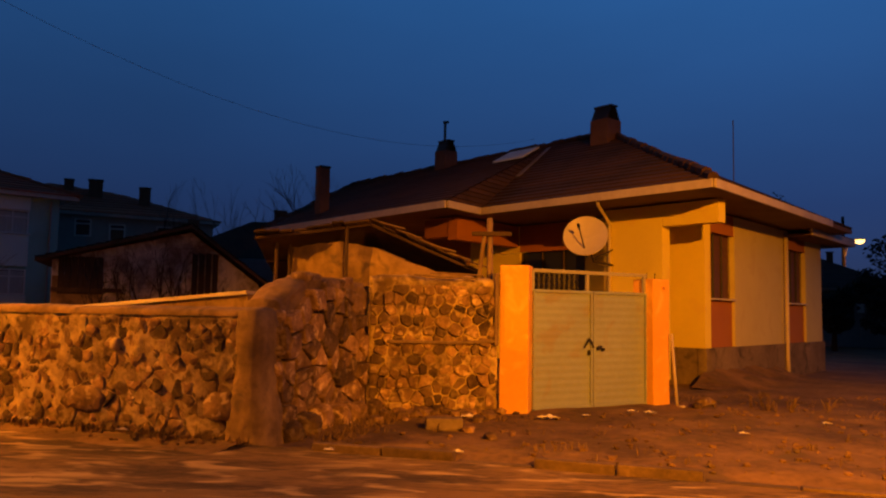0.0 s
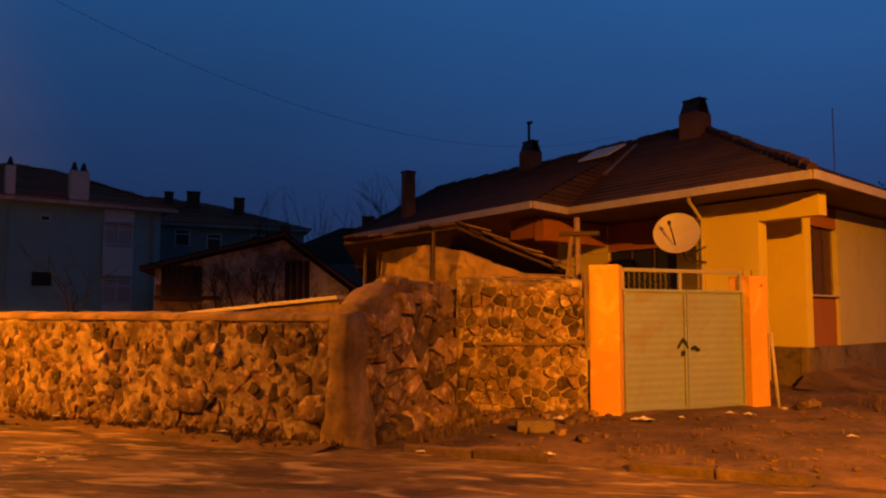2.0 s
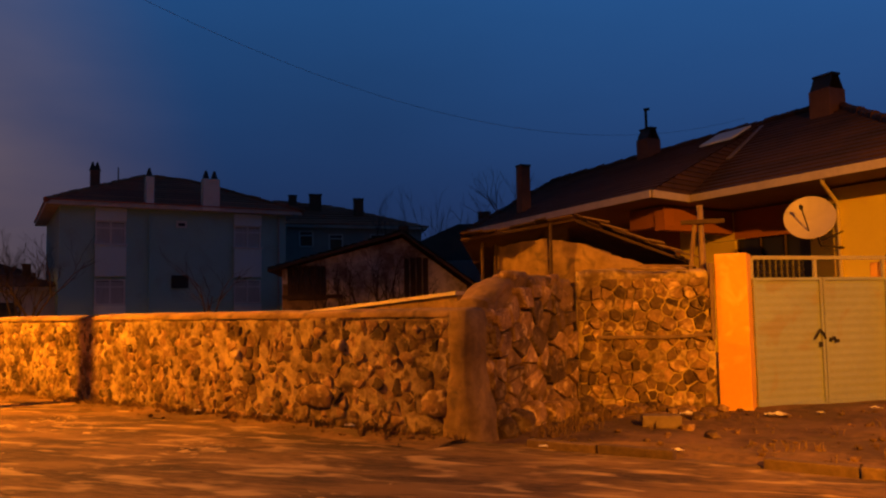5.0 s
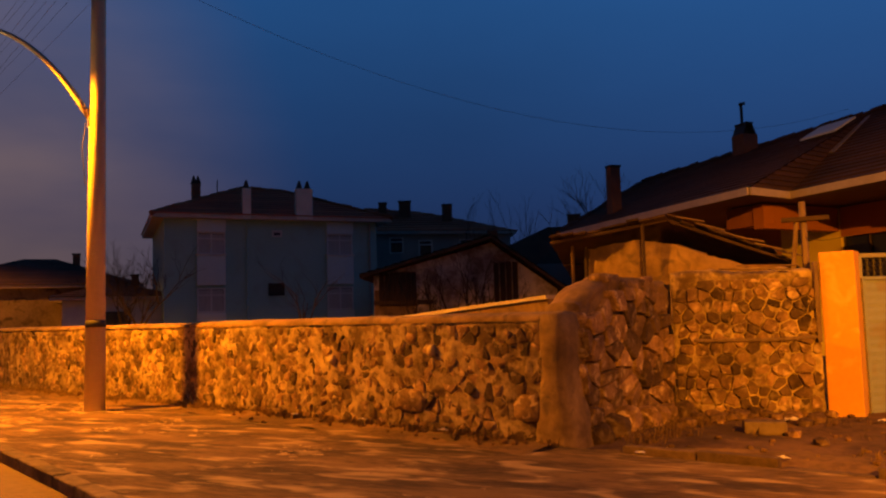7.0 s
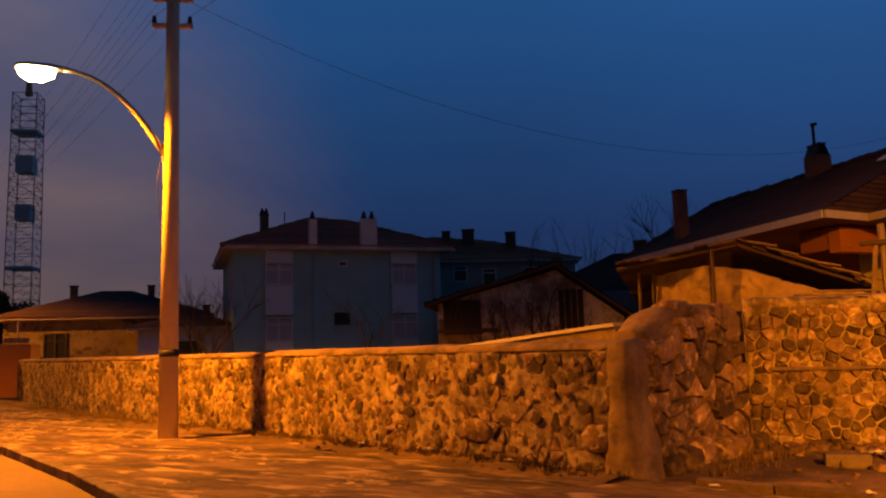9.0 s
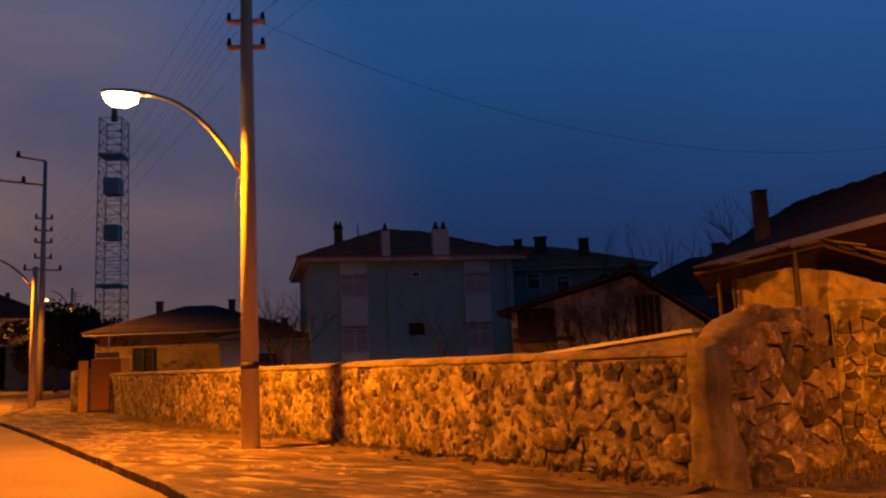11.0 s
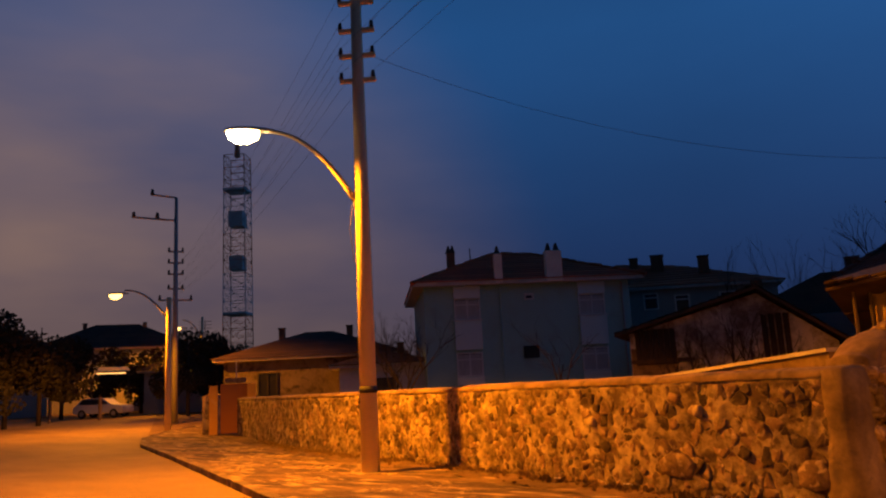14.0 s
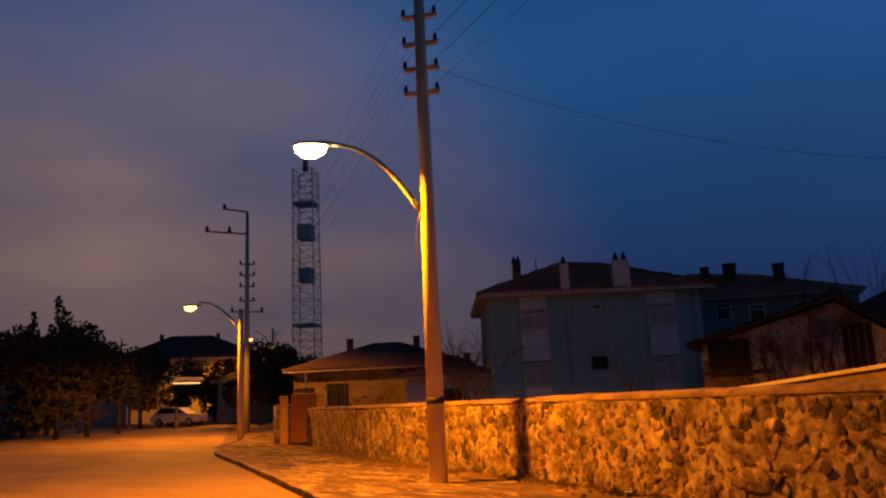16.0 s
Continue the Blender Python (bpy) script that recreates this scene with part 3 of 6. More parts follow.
for k in range(9):
    c = RET_A.lerp(RET_B, (k + 4.0) / 13) - outward(RET_A, RET_B) * rnd.uniform(0.02, 0.3) + Vector((0, 0, 1.99 + rnd.uniform(-0.06, 0.05)))
    part("crest_stone", lump(B(), c, (rnd.uniform(0.2, 0.34), rnd.uniform(0.18, 0.26), rnd.uniform(0.10, 0.17)), rnd, 2, 0.07), M_STONE, old_wall, smooth=True)
n = outward(RET_B, FRONT_B)
df = (FRONT_B - RET_B).normalized()
part("tie_beam", tube(B(), [RET_B + df * 0.35 + n * 0.07 + Vector((0, 0, 1.13)), FRONT_B - df * 0.7 + n * 0.08 + Vector((0, 0, 1.12)), FRONT_B + n * 0.06 + Vector((0, 0, 1.15))], 0.028, 6), M_WOOD, old_wall, "thin timber tie let into the stones")
part("jamb_board", box(B(), FRONT_B + n * 0.05 - df * 0.03 + Vector((0, 0, 1.65)), (0.06, 0.12, 1.15), 10, 0.008), M_WOOD, old_wall, "upright timber at the wall's end")
for k in range(2):
    part("top_lath", tube(B(), [RET_B + df * (0.75 + 0.25 * k) + n * 0.1 + Vector((0, 0, 2.17 + 0.04 * k)), RET_B + df * (1.75 + 0.1 * k) + n * 0.12 + Vector((0, 0, 2.13 + 0.05 * k))], 0.015, 5), M_WOOD, old_wall)

# broken daub heaped on the wall, and the daubed hut wall behind it
bm = B()
hut = [(-2.62, 13.5), (-1.75, 13.05), (-1.25, 13.1), (-0.72, 12.85), (-0.1, 12.85), (0.45, 12.95)]
tops = [2.68, 2.74, 2.68, 2.46, 2.26, 2.2]
line = [Vector((*h, 0)) for h in hut]
fr, bk = [], []
for k in range(41):
    p, d = along(line, run(line) * k / 40)
    t = float(np.interp(p.x, [h[0] for h in hut], tops)) + 0.035 * noise.noise((p.x * 5, 2, 2))
    nn = Vector((d.y, -d.x, 0))
    for cols, off in ((fr, 0.0), (bk, -0.28)):
        cols.append([bm.verts.new(p + nn * (off + 0.04 * noise.noise((p.x * 3, z * 3, off))) + Vector((0, 0, z))) for z in (0.0, 1.9, 2.0 + (t - 2.0) * 0.4, t)])
for a, b, c, e in zip(fr, fr[1:], bk, bk[1:]):
    for k in range(3):
        bm.faces.new((a[k], b[k], b[k + 1], a[k + 1]))
        bm.faces.new((e[k], c[k], c[k + 1], e[k + 1]))
    bm.faces.new((a[3], b[3], e[3], c[3]))
for a, c in ((fr[0], bk[0]), (fr[-1], bk[-1])):
    bm.faces.new(a + c[::-1])
bmesh.ops.recalc_face_normals(bm, faces=bm.faces[:])
hut_wall = setting("wall_hut", bm, M_DAUB, "mud-plastered hut wall with a broken sloping top", True)

# ---- the yellow house ----
HC, HF, HG = Vector((5.17, 14.88, 0)), Vector((-0.656, 0.755, 0)), Vector((0.65, 0.76, 0))


def H(x, y, z=0.0):
    """A place of the house: x back along the gate side, y in along the plot side, from its eaves corner."""
    return HC + HF * x + HG * y + Vector((0, 0, z))


def clip_z(poly, z, keep_above):
    out = []
    for a, b in zip(poly, poly[1:] + poly[:1]):
        da, db = (a.z - z, b.z - z) if keep_above else (z - a.z, z - b.z)
        if da >= 0:
            out.append(a)
        if da * db < 0:
            out.append(a.lerp(b, da / (da - db)))
    return out


def tile_courses(bm, poly, course=0.13, proud=0.035, pan=0.0):
    """A roof slope as overlapping courses: each one's lower edge stands proud of the course below."""
    n = (poly[1] - poly[0]).cross(poly[2] - poly[0]).normalized()
    n = n if n.z > 0 else -n
    z, top = min(p.z for p in poly), max(p.z for p in poly)
    while z < top - 1e-4:
        band = clip_z(clip_z(poly, z, True), z + course, False)
        if len(band) >= 3:
            hi = [bm.verts.new(p + n * (proud if p.z < z + course * 0.5 else 0.002)) for p in band]
            bm.faces.new(hi)
            for k in range(len(band)):
                j = (k + 1) % len(band)
                if band[k].z < z + 0.01 and band[j].z < z + 0.01:
                    a, b = bm.verts.new(band[k] - n * 0.01), bm.verts.new(band[j] - n * 0.01)
                    bm.faces.new((hi[k], a, b, hi[j]))
        z += course


def ridge_tiles(parent, a, b, rnd, material, length=0.36, r=0.11):
    d = (b - a)
    n = int(d.length / length)
    for i in range(n):
        p, q = a + d * (i / n), a + d * ((i + 1.12) / n)
        wob = Vector((0, 0, rnd.uniform(-0.025, 0.03)))
        part("ridge_tile", tube(B(), [p + wob, q + wob], r * 1.08, 7, r * 0.9), material, parent)


house = thing("house", "single-storey yellow and brick-red rendered house with a low tiled hip roof", "house", HC)
ZE, ZR = 4.2, 6.88
P1, Q1, V1 = H(5.4, 5.0, ZR), H(18.6, 5.0, ZR - 0.03), H(7.6, 5.0, ZR + 0.03)
CE, IN, BEND, LE, RE, BK = H(0, 0, ZE), H(6.45, 0, ZE), H(6.27, -1.53, ZE), H(15.7, -1.25, ZE), H(0, 8.2, ZE), H(20.5, 10.5, ZE)
roof = part("roof", prism(B(), [CE, IN, BEND, LE, BK, H(0, 10.5, ZE)], (0, 0, -0.12)), M_SOFFIT, house, "wide boarded eaves")
bm = B()
for tri in ([CE, IN, P1], [IN, V1, P1], [BEND, IN, V1], [BEND, LE, Q1], [BEND, Q1, V1], [CE, P1, H(0, 10.5, ZE)], [LE, Q1, BK], [H(0, 10.5, ZE), P1, Q1], [H(0, 10.5, ZE), Q1, BK]):
    tile_courses(bm, [v + Vector((0, 0, 0.03)) for v in tri])
part("roof_tiles", bm, M_TILE, roof, "very dark brown clay tiles", kind="stuff")
rnd = random.Random(5)
for a, b in ((P1, Q1), (CE + Vector((0, 0, 0.03)), P1), (LE, Q1)):
    ridge_tiles(roof, a + Vector((0, 0, 0.05)), b + Vector((0, 0, 0.05)), rnd, M_TILE)
up = Vector((0, 0, 0.06))
bm = B()
side = HF * 0.12
v0, v1 = IN.lerp(V1, 0.42), IN.lerp(V1, 0.9)
prism(bm, [v0 - side * 1.5 + up, v1 - side + up, v1 + side * 0.6 + up, v0 + side * 0.8 + up], (0, 0, 0.03))
part("valley_flashing", bm, M_FLASH, roof, "grey mortar bedding along the roof valley")
bm = B()
s0 = BEND.lerp(LE, 0.02).lerp(V1, 0.66)
prism(bm, [s0 + up * 1.8, s0 + HF * 1.2 + up * 1.8, s0 + HF * 1.1 + HG * 0.75 + Vector((0, 0, 0.40)) + up * 1.8, s0 - HF * 0.1 + HG * 0.75 + Vector((0, 0, 0.40)) + up * 1.8], (0, 0, 0.05))
part("skylight", bm, M_PALEBLUE, roof, "pale skylight sheet in the tiles")
for a, b in ((CE, IN), (IN, BEND), (BEND, LE), (CE, RE)):
    d = (b - a).normalized()
    o = Vector((d.y, -d.x, 0))
    if o.dot(EYE - a) < 0:
        o = -o
    bm = prism(B(), [a + o * 0.012 + Vector((0, 0, -0.13)), b + o * 0.012 + Vector((0, 0, -0.13)), b + o * 0.012 + Vector((0, 0, 0.04)), a + o * 0.012 + Vector((0, 0, 0.04))], o * 0.05)
    part("fascia", bm, M_FASCIA, roof, "pale painted fascia board")

# walls
XR, YA, YB = 1.25, 1.24, 2.4


def house_wall(name, a, b, z0, z1, material, thick=0.25, label=""):
    """A wall between two places (x, y) of the house, thick towards its inside."""
    p, q, c = H(*a), H(*b), H(8, 6)
    d = (q - p).normalized()
    inward = 1.0 if Vector((-d.y, d.x, 0)).dot(c - p) > 0 else -1.0
    return part(name, upright(B(), p, q, z0, z1, thick, inward), material, house, label)


house_wall("wall", (1.77, YA), (3.33, YA), 0.2, 4.04, M_YELLOW, 0.3)
house_wall("beam", (0.42, YA), (1.76, YA), 3.56, 4.04, M_YELLOW, 0.28)
house_wall("wall", (XR, YB), (4.65, YB), 0.88, 4.04, M_YELLOW)
house_wall("wall", (6.97, YB), (9.0, YB), 0.3, 4.04, M_YELLOW)
house_wall("lintel", (4.65, YB), (6.97, YB), 3.3, 4.04, M_RUST)
house_wall("wall", (4.65, YB), (6.97, YB), 0.3, 1.5, M_RUST)
house_wall("porch_beam", (7.0, -0.35), (7.02, 2.4), 3.45, 4.04, M_RUST, 0.3)
house_wall("porch_beam", (7.0, -0.35), (8.3, -0.35), 3.55, 4.04, M_RUST, 0.3)
house_wall("wall", (9.0, 2.4), (15.2, 2.4), 0.0, 4.04, M_RUST)
house_wall("porch_post", (14.7, -0.3), (15.0, -0.3), 0.0, 4.06, M_YELLOW, 0.3)
for a, b in ((4.25, 8.45), (10.05, 11.7)):
    house_wall("wall", (XR, a), (XR, b), 0.88, 4.04, M_CREAM)
for a, b in ((2.66, 4.25), (8.45, 10.05)):
    house_wall("window_panel", (XR + 0.08, a), (XR + 0.08, b), 0.88, 1.98, M_RUST, 0.17)
    house_wall("lintel", (XR + 0.02, a), (XR + 0.02, b), 3.55, 4.04, M_RUST, 0.23)
    win = house_wall("window", (XR + 0.16, a), (XR + 0.16, b), 1.98, 3.55, M_SHUTTER, 0.03, "window with brown shutters and a pale sill")
    p, q = H(XR - 0.05, a), H(XR - 0.05, b)
    part("sill", prism(B(), [p + Vector((0, 0, 1.98)), q + Vector((0, 0, 1.98)), q + Vector((0, 0, 2.02)), p + Vector((0, 0, 2.02))], HF * 0.2), M_FASCIA, win)
    for k in range(4):
        s = a + (b - a) * k / 3
        part("window_frame", tube(B(), [H(XR + 0.14, s, 2.02), H(XR + 0.14, s, 3.54)], 0.03, 4), M_DARK, win)
for a, b in (((XR - 0.06, YB - 0.06), (XR - 0.06, 11.75)), ((XR - 0.05, YB - 0.06), (4.0, YB - 0.06))):
    house_wall("plinth", a, b, -0.2, 0.88, M_PLINTH, 0.2, "damp-stained concrete plinth")
win = house_wall("window", (4.66, YB + 0.14), (6.96, YB + 0.14), 1.5, 3.3, M_GLASS, 0.02, "dark window behind a lattice screen")
for k in range(4):
    s = 4.68 + 2.26 * k / 3
    part("window_frame", tube(B(), [H(s, YB + 0.1, 1.5), H(s, YB + 0.1, 3.3)], 0.035, 4), M_BOARD, win)
# rear wing beyond the plot-side eave
part("rear_wing_roof", prism(B(), [H(0.55, 8.3, 4.0), H(0.55, 13.0, 4.0), H(4.5, 13.0, 5.3), H(5.0, 8.3, 5.3)], (0, 0, 0.16)), M_TILE, house, "lower tiled roof of the rear wing")
part("fascia", prism(B(), [H(0.5, 8.3, 3.9), H(0.5, 13.0, 3.9), H(0.5, 13.0, 4.12), H(0.5, 8.3, 4.12)], HF * 0.05), M_FASCIA, house)
part("wing_soffit", prism(B(), [H(0.56, 8.3, 3.9), H(0.56, 13.0, 3.9), H(3.0, 13.0, 3.9), H(3.0, 8.3, 3.9)], (0, 0, 0.06)), M_SOFFIT, house)
# downpipes
part("downpipe", tube(B(), [H(2.79, 0.05, 4.08), H(2.85, 0.16, 4.0), H(3.13, YA - 0.12, 3.72), H(3.15, YA - 0.06, 3.6), H(3.15, YA - 0.06, 0.2)], 0.042, 8), M_PIPE, house, "pale drainpipe from the gutter", True)
part("downpipe", tube(B(), [H(XR - 0.07, 8.0, 4.0), H(XR - 0.09, 7.95, 0.6), H(XR - 0.12, 7.9, 0.05)], 0.06, 8), M_PIPE, house, "pale drainpipe from the gutter", True)


bm = B()
bank_rows = []
for k in range(49):
    y = 1.5 + 7.2 * k / 48
    row = []
    for j in range(6):
        f = j / 5
        w = H(XR - 0.06 - 1.3 * f, y)
        lift = (0.34 * (1 - f) ** 1.6 + 0.07 * noise.noise((w.x * 1.8, w.y * 1.8, 5)) + 0.03 * noise.noise((w.x * 6, w.y * 6, 2))) * min(1.0, (8.7 - y) / 1.5, (y - 1.3) / 0.8)
        row.append(bm.verts.new((w.x, w.y, ground_height(w.x, w.y) - 0.03 + max(0.0, lift))))
    bank_rows.append(row)
for a, b in zip(bank_rows, bank_rows[1:]):
    for j in range(5):
        bm.faces.new((a[j], a[j + 1], b[j + 1], b[j]))
bmesh.ops.recalc_face_normals(bm, faces=bm.faces[:])
setting("bank", bm, M_EARTH, "low bank of washed earth along the plinth of the house", True)


def chimney(name, at, w, z0, z1, cap, material, parent, label):
    bm = box(B(), (at.x, at.y, (z0 + z1) / 2), (w, w, z1 - z0), 40, 0.02)
    c = part(name, bm, material, parent, label)
    if cap == "roofed":
        u = Vector((math.cos(radians(40)), math.sin(radians(40)), 0))
        v = Vector((-u.y, u.x, 0))
        lo, hi = Vector((at.x, at.y, z1)), Vector((at.x, at.y, z1 + w * 0.6))
        for k in (-1, 1):
            part("cowl_side", prism(B(), [lo + u * k * w * 0.47 - v * w * 0.45, lo + u * k * w * 0.47 + v * w * 0.45, hi + u * k * w * 0.2 + v * w * 0.45, hi + u * k * w * 0.2 - v * w * 0.45], u * -k * 0.04), M_DARK, c, "black sooty cowl plate")
        part("cowl_top", box(B(), hi + Vector((0, 0, 0.02)), (w * 0.5, w * 1.0, 0.06), 40, 0.01), M_DARK, c)
        part("cowl_back", box(B(), (lo + hi) / 2, (w * 0.5, 0.05, w * 0.58), 40), M_DARK, c)
    elif cap == "slab":
        part("cap", box(B(), (at.x, at.y, z1 + 0.02), (w * 1.12, w * 1.12, 0.07), 40, 0.015), M_DARK, c)
    return c


big = H(5.15, 4.3)
chimney("chimney", big, 0.62, 6.0, 7.12, "roofed", M_BRICK, house, "stout rendered chimney with a black cowl")
mid_at = Vector((0.05, 27.6, 0))
chimney("chimney", mid_at, 0.58, 6.2, 7.3, "roofed", M_BRICK, house, "small rendered chimney with a metal cowl")
part("vent_pipe", tube(B(), [mid_at + Vector((-0.05, 0, 7.7)), mid_at + Vector((-0.05, 0, 8.4))], 0.05, 6), M_DARK, house)
part("vent_pipe", tube(B(), [mid_at + Vector((-0.12, 0, 8.36)), mid_at + Vector((0.08, 0, 8.38))], 0.05, 6), M_DARK, house)
chimney("chimney", Vector((-3.95, 25.2, 0)), 0.34, 4.5, 6.2, "slab", M_BRICK, house, "tall thin brick chimney at the eaves")
part("aerial", tube(B(), [H(0.6, 2.6, 4.6), H(0.6, 2.6, 6.0)], 0.012, 5), M_DARK, house, "thin bent aerial rod")

# ---- gate ----
PL_A, PL_B, PR_A, PR_B = Vector((0.93, 12.45, 0)), Vector((1.40, 12.33, 0)), Vector((3.52, 13.85, 0)), Vector((3.98, 14.15, 0))


def gate_pillar(c, w, depth, h, turn, label):
    t = thing("gate_pillar", label, "pillar", (c.x, c.y, 0), "gate pillars")
    bm = box(B(), (c.x, c.y, h / 2 - 0.05), (w, depth, h + 0.1), turn, 0.02)
    bmesh.ops.subdivide_edges(bm, edges=bm.edges[:], cuts=3, use_grid_fill=True)
    for v in bm.verts:
        v.co += 0.007 * noise.noise_vector(v.co * 2.3)
    part("shaft", bm, M_OCHRE, t, smooth=False)
    return t


gate_dir = (PR_A - PL_B).normalized()
gt = math.degrees(math.atan2(gate_dir.y, gate_dir.x))
gate_n = Vector((gate_dir.y, -gate_dir.x, 0))
gate_pillar(Vector((1.19, 12.60, 0)), 0.46, 0.46, 2.36, -14, "rough orange limewashed gate pillar with worn corners")
pr = gate_pillar(Vector((3.75, 14.10, 0)), 0.44, 0.46, 2.24, gt, "orange limewashed gate pillar with a small number plate")
pc = Vector((3.75, 14.10, 0))
part("number_plate", box(B(), pc + gate_n * 0.235 + gate_dir * 0.05 + Vector((0, 0, 2.08)), (0.09, 0.012, 0.09), gt, 0.003), M_OCHRE, pr)
part("plate_rim", box(B(), pc + gate_n * 0.243 + gate_dir * 0.05 + Vector((0, 0, 2.08)), (0.05, 0.012, 0.045), gt), M_RUST, pr)
for k in (-0.12, 0.1):
    part("rebar", tube(B(), [pc + gate_dir * k + Vector((0, 0, 2.2)), pc + gate_dir * (k + 0.01) + Vector((0, 0, 2.36))], 0.008, 5), M_DARK, pr)

g0, g1 = Vector((1.46, 12.72, 0)), Vector((3.62, 13.95, 0))
gd, glen = (g1 - g0).normalized(), (g1 - g0).length
gn = Vector((gd.y, -gd.x, 0))
ga = math.degrees(math.atan2(gd.y, gd.x))
gate = thing("double_gate", "closed double gate of ribbed grey-green sheet metal with a lattice top", "gate", (g0 + g1) / 2)
for k, (s0, s1) in enumerate(((0.0, 0.5), (0.504, 1.0))):
    a, b = g0 + gd * glen * s0, g0 + gd * glen * s1
    mid_ = (a + b) / 2
    w = (b - a).length
    bm = B()
    # horizontal shallow ribs
    zs = np.linspace(0.05, 1.95, 34)
    rowv = [[bm.verts.new(p + gn * (0.006 if i % 2 else 0.0) + Vector((0, 0, z))) for p in (a, b)] for i, z in enumerate(zs)]
    for u, v in zip(rowv, rowv[1:]):
        bm.faces.new((u[0], u[1], v[1], v[0]))
    rowb = [bm.verts.new(p - gn * 0.02 + Vector((0, 0, z))) for p in (a, b) for z in (zs[0], zs[-1])]
    bm.faces.new((rowb[0], rowb[1], rowb[3], rowb[2]))
    leaf = part("leaf", bm, M_SHEET, gate)
    for s in (0.02, 0.98):
        p = a + (b - a) * s
        part("stile", box(B(), p + gn * 0.015 + Vector((0, 0, 1.0)), (0.045, 0.05, 1.95), ga, 0.005), M_SHEET, leaf)
    for z in (0.06, 1.97):
        part("leaf_rail", box(B(), mid_ + gn * 0.015 + Vector((0, 0, z)), (w, 0.05, 0.045), ga, 0.005), M_SHEET, leaf)
    hp = (b - gd * 0.10) if k == 0 else (a + gd * 0.42)
    if k == 0:
        for dx in (-0.07, 0.07):
            part("handle", tube(B(), [hp + gn * 0.05 + Vector((0, 0, 1.19)), hp + gd * dx * 0.7 + gn * 0.07 + Vector((0, 0, 1.13)), hp + gd * dx * 1.4 + gn * 0.05 + Vector((0, 0, 1.04))], 0.016, 6), M_BLACK, leaf, "black iron handle")
        part("padlock", box(B(), hp + gd * 0.01 + gn * 0.05 + Vector((0, 0, 0.96)), (0.05, 0.03, 0.08), ga, 0.01), M_BLACK, leaf)
    else:
        for dx, dz in ((0.0, 1.05), (0.1, 1.03), (0.04, 1.07)):
            part("bolt", box(B(), a + gd * (0.10 + dx) + gn * 0.05 + Vector((0, 0, dz - 0.02)), (0.06, 0.04, 0.05), ga, 0.01), M_BLACK, leaf)
for z in (2.30,):
    part("top_rail", box(B(), (g0 + g1) / 2 + Vector((0, 0, z)), (glen, 0.05, 0.06), ga, 0.006), M_IRON, gate)
for s in (0.0, 0.46, 0.98):
    part("top_post", box(B(), g0 + gd * glen * s + Vector((0, 0, 2.13)), (0.05, 0.05, 0.32), ga, 0.005), M_IRON, gate)
# scrolled lattice over the first leaf
bm = B()
for i in range(9):
    for j in range(3):
        c = g0 + gd * (0.07 + 0.105 * i) + Vector((0, 0, 2.03 + 0.095 * j))
        tube(bm, [c + gd * 0.04 * math.cos(a) + Vector((0, 0, 0.04 * math.sin(a))) for a in np.linspace(0, 6.28, 7)], 0.013, 4)
    tube(bm, [g0 + gd * (0.02 + 0.105 * i) + Vector((0, 0, 1.98)), g0 + gd * (0.02 + 0.105 * i) + Vector((0, 0, 2.3))], 0.012, 4)
part("lattice", bm, M_BLACK, gate, "black scrolled lattice")

# ---- satellite dish ----
dc = Vector((3.13, 17.12, 3.26))
face = (Vector((-0.25, -0.93, 0.42))).normalized()
dish = thing("satellite_dish", "large white satellite dish on a wall bracket", "satellite dish", dc)
bm = B()
a1 = face.orthogonal().normalized()
b1 = face.cross(a1)
rings = []
for r in (0.0, 0.13, 0.27, 0.38, 0.47, 0.487):
    z = 0.35 * r * r * 1.6
    rings.append([bm.verts.new(dc + face * z + (a1 * math.cos(t) + b1 * math.sin(t)) * max(r, 0.002)) for t in np.linspace(0, 2 * math.pi, 29)[:-1]])
rings.append([bm.verts.new(v.co - face * 0.02) for v in rings[-1]])
rings += [[bm.verts.new(v.co - face * 0.02) for v in r] for r in rings[4:0:-1]]
for a, b in zip(rings, rings[1:]):
    for k in range(28):
        bm.faces.new((a[k], a[(k + 1) % 28], b[(k + 1) % 28], b[k]))
part("reflector", bm, M_DISH, dish, "shallow white reflector", True)
feed = dc + face * 0.5 + Vector((-0.12, 0, 0.05))
part("feed_arm", tube(B(), [dc - Vector((-0.02, 0, 0.42)), feed], 0.014, 6), M_BLACK, dish)
part("feed_head", tube(B(), [feed, feed - face * 0.1], 0.035, 8), M_BLACK, dish, "", True)
hit = H(3.1, YA)
part("bracket", tube(B(), [dc - face * 0.02, dc + Vector((0.25, 0.35, -0.5)), Vector((hit.x, hit.y, 2.75))], 0.025, 6), M_BLACK, dish)
part("bracket_strut", tube(B(), [dc + Vector((0.22, 0.3, -0.42)), Vector((hit.x, hit.y, 3.1))], 0.018, 6), M_BLACK, dish)

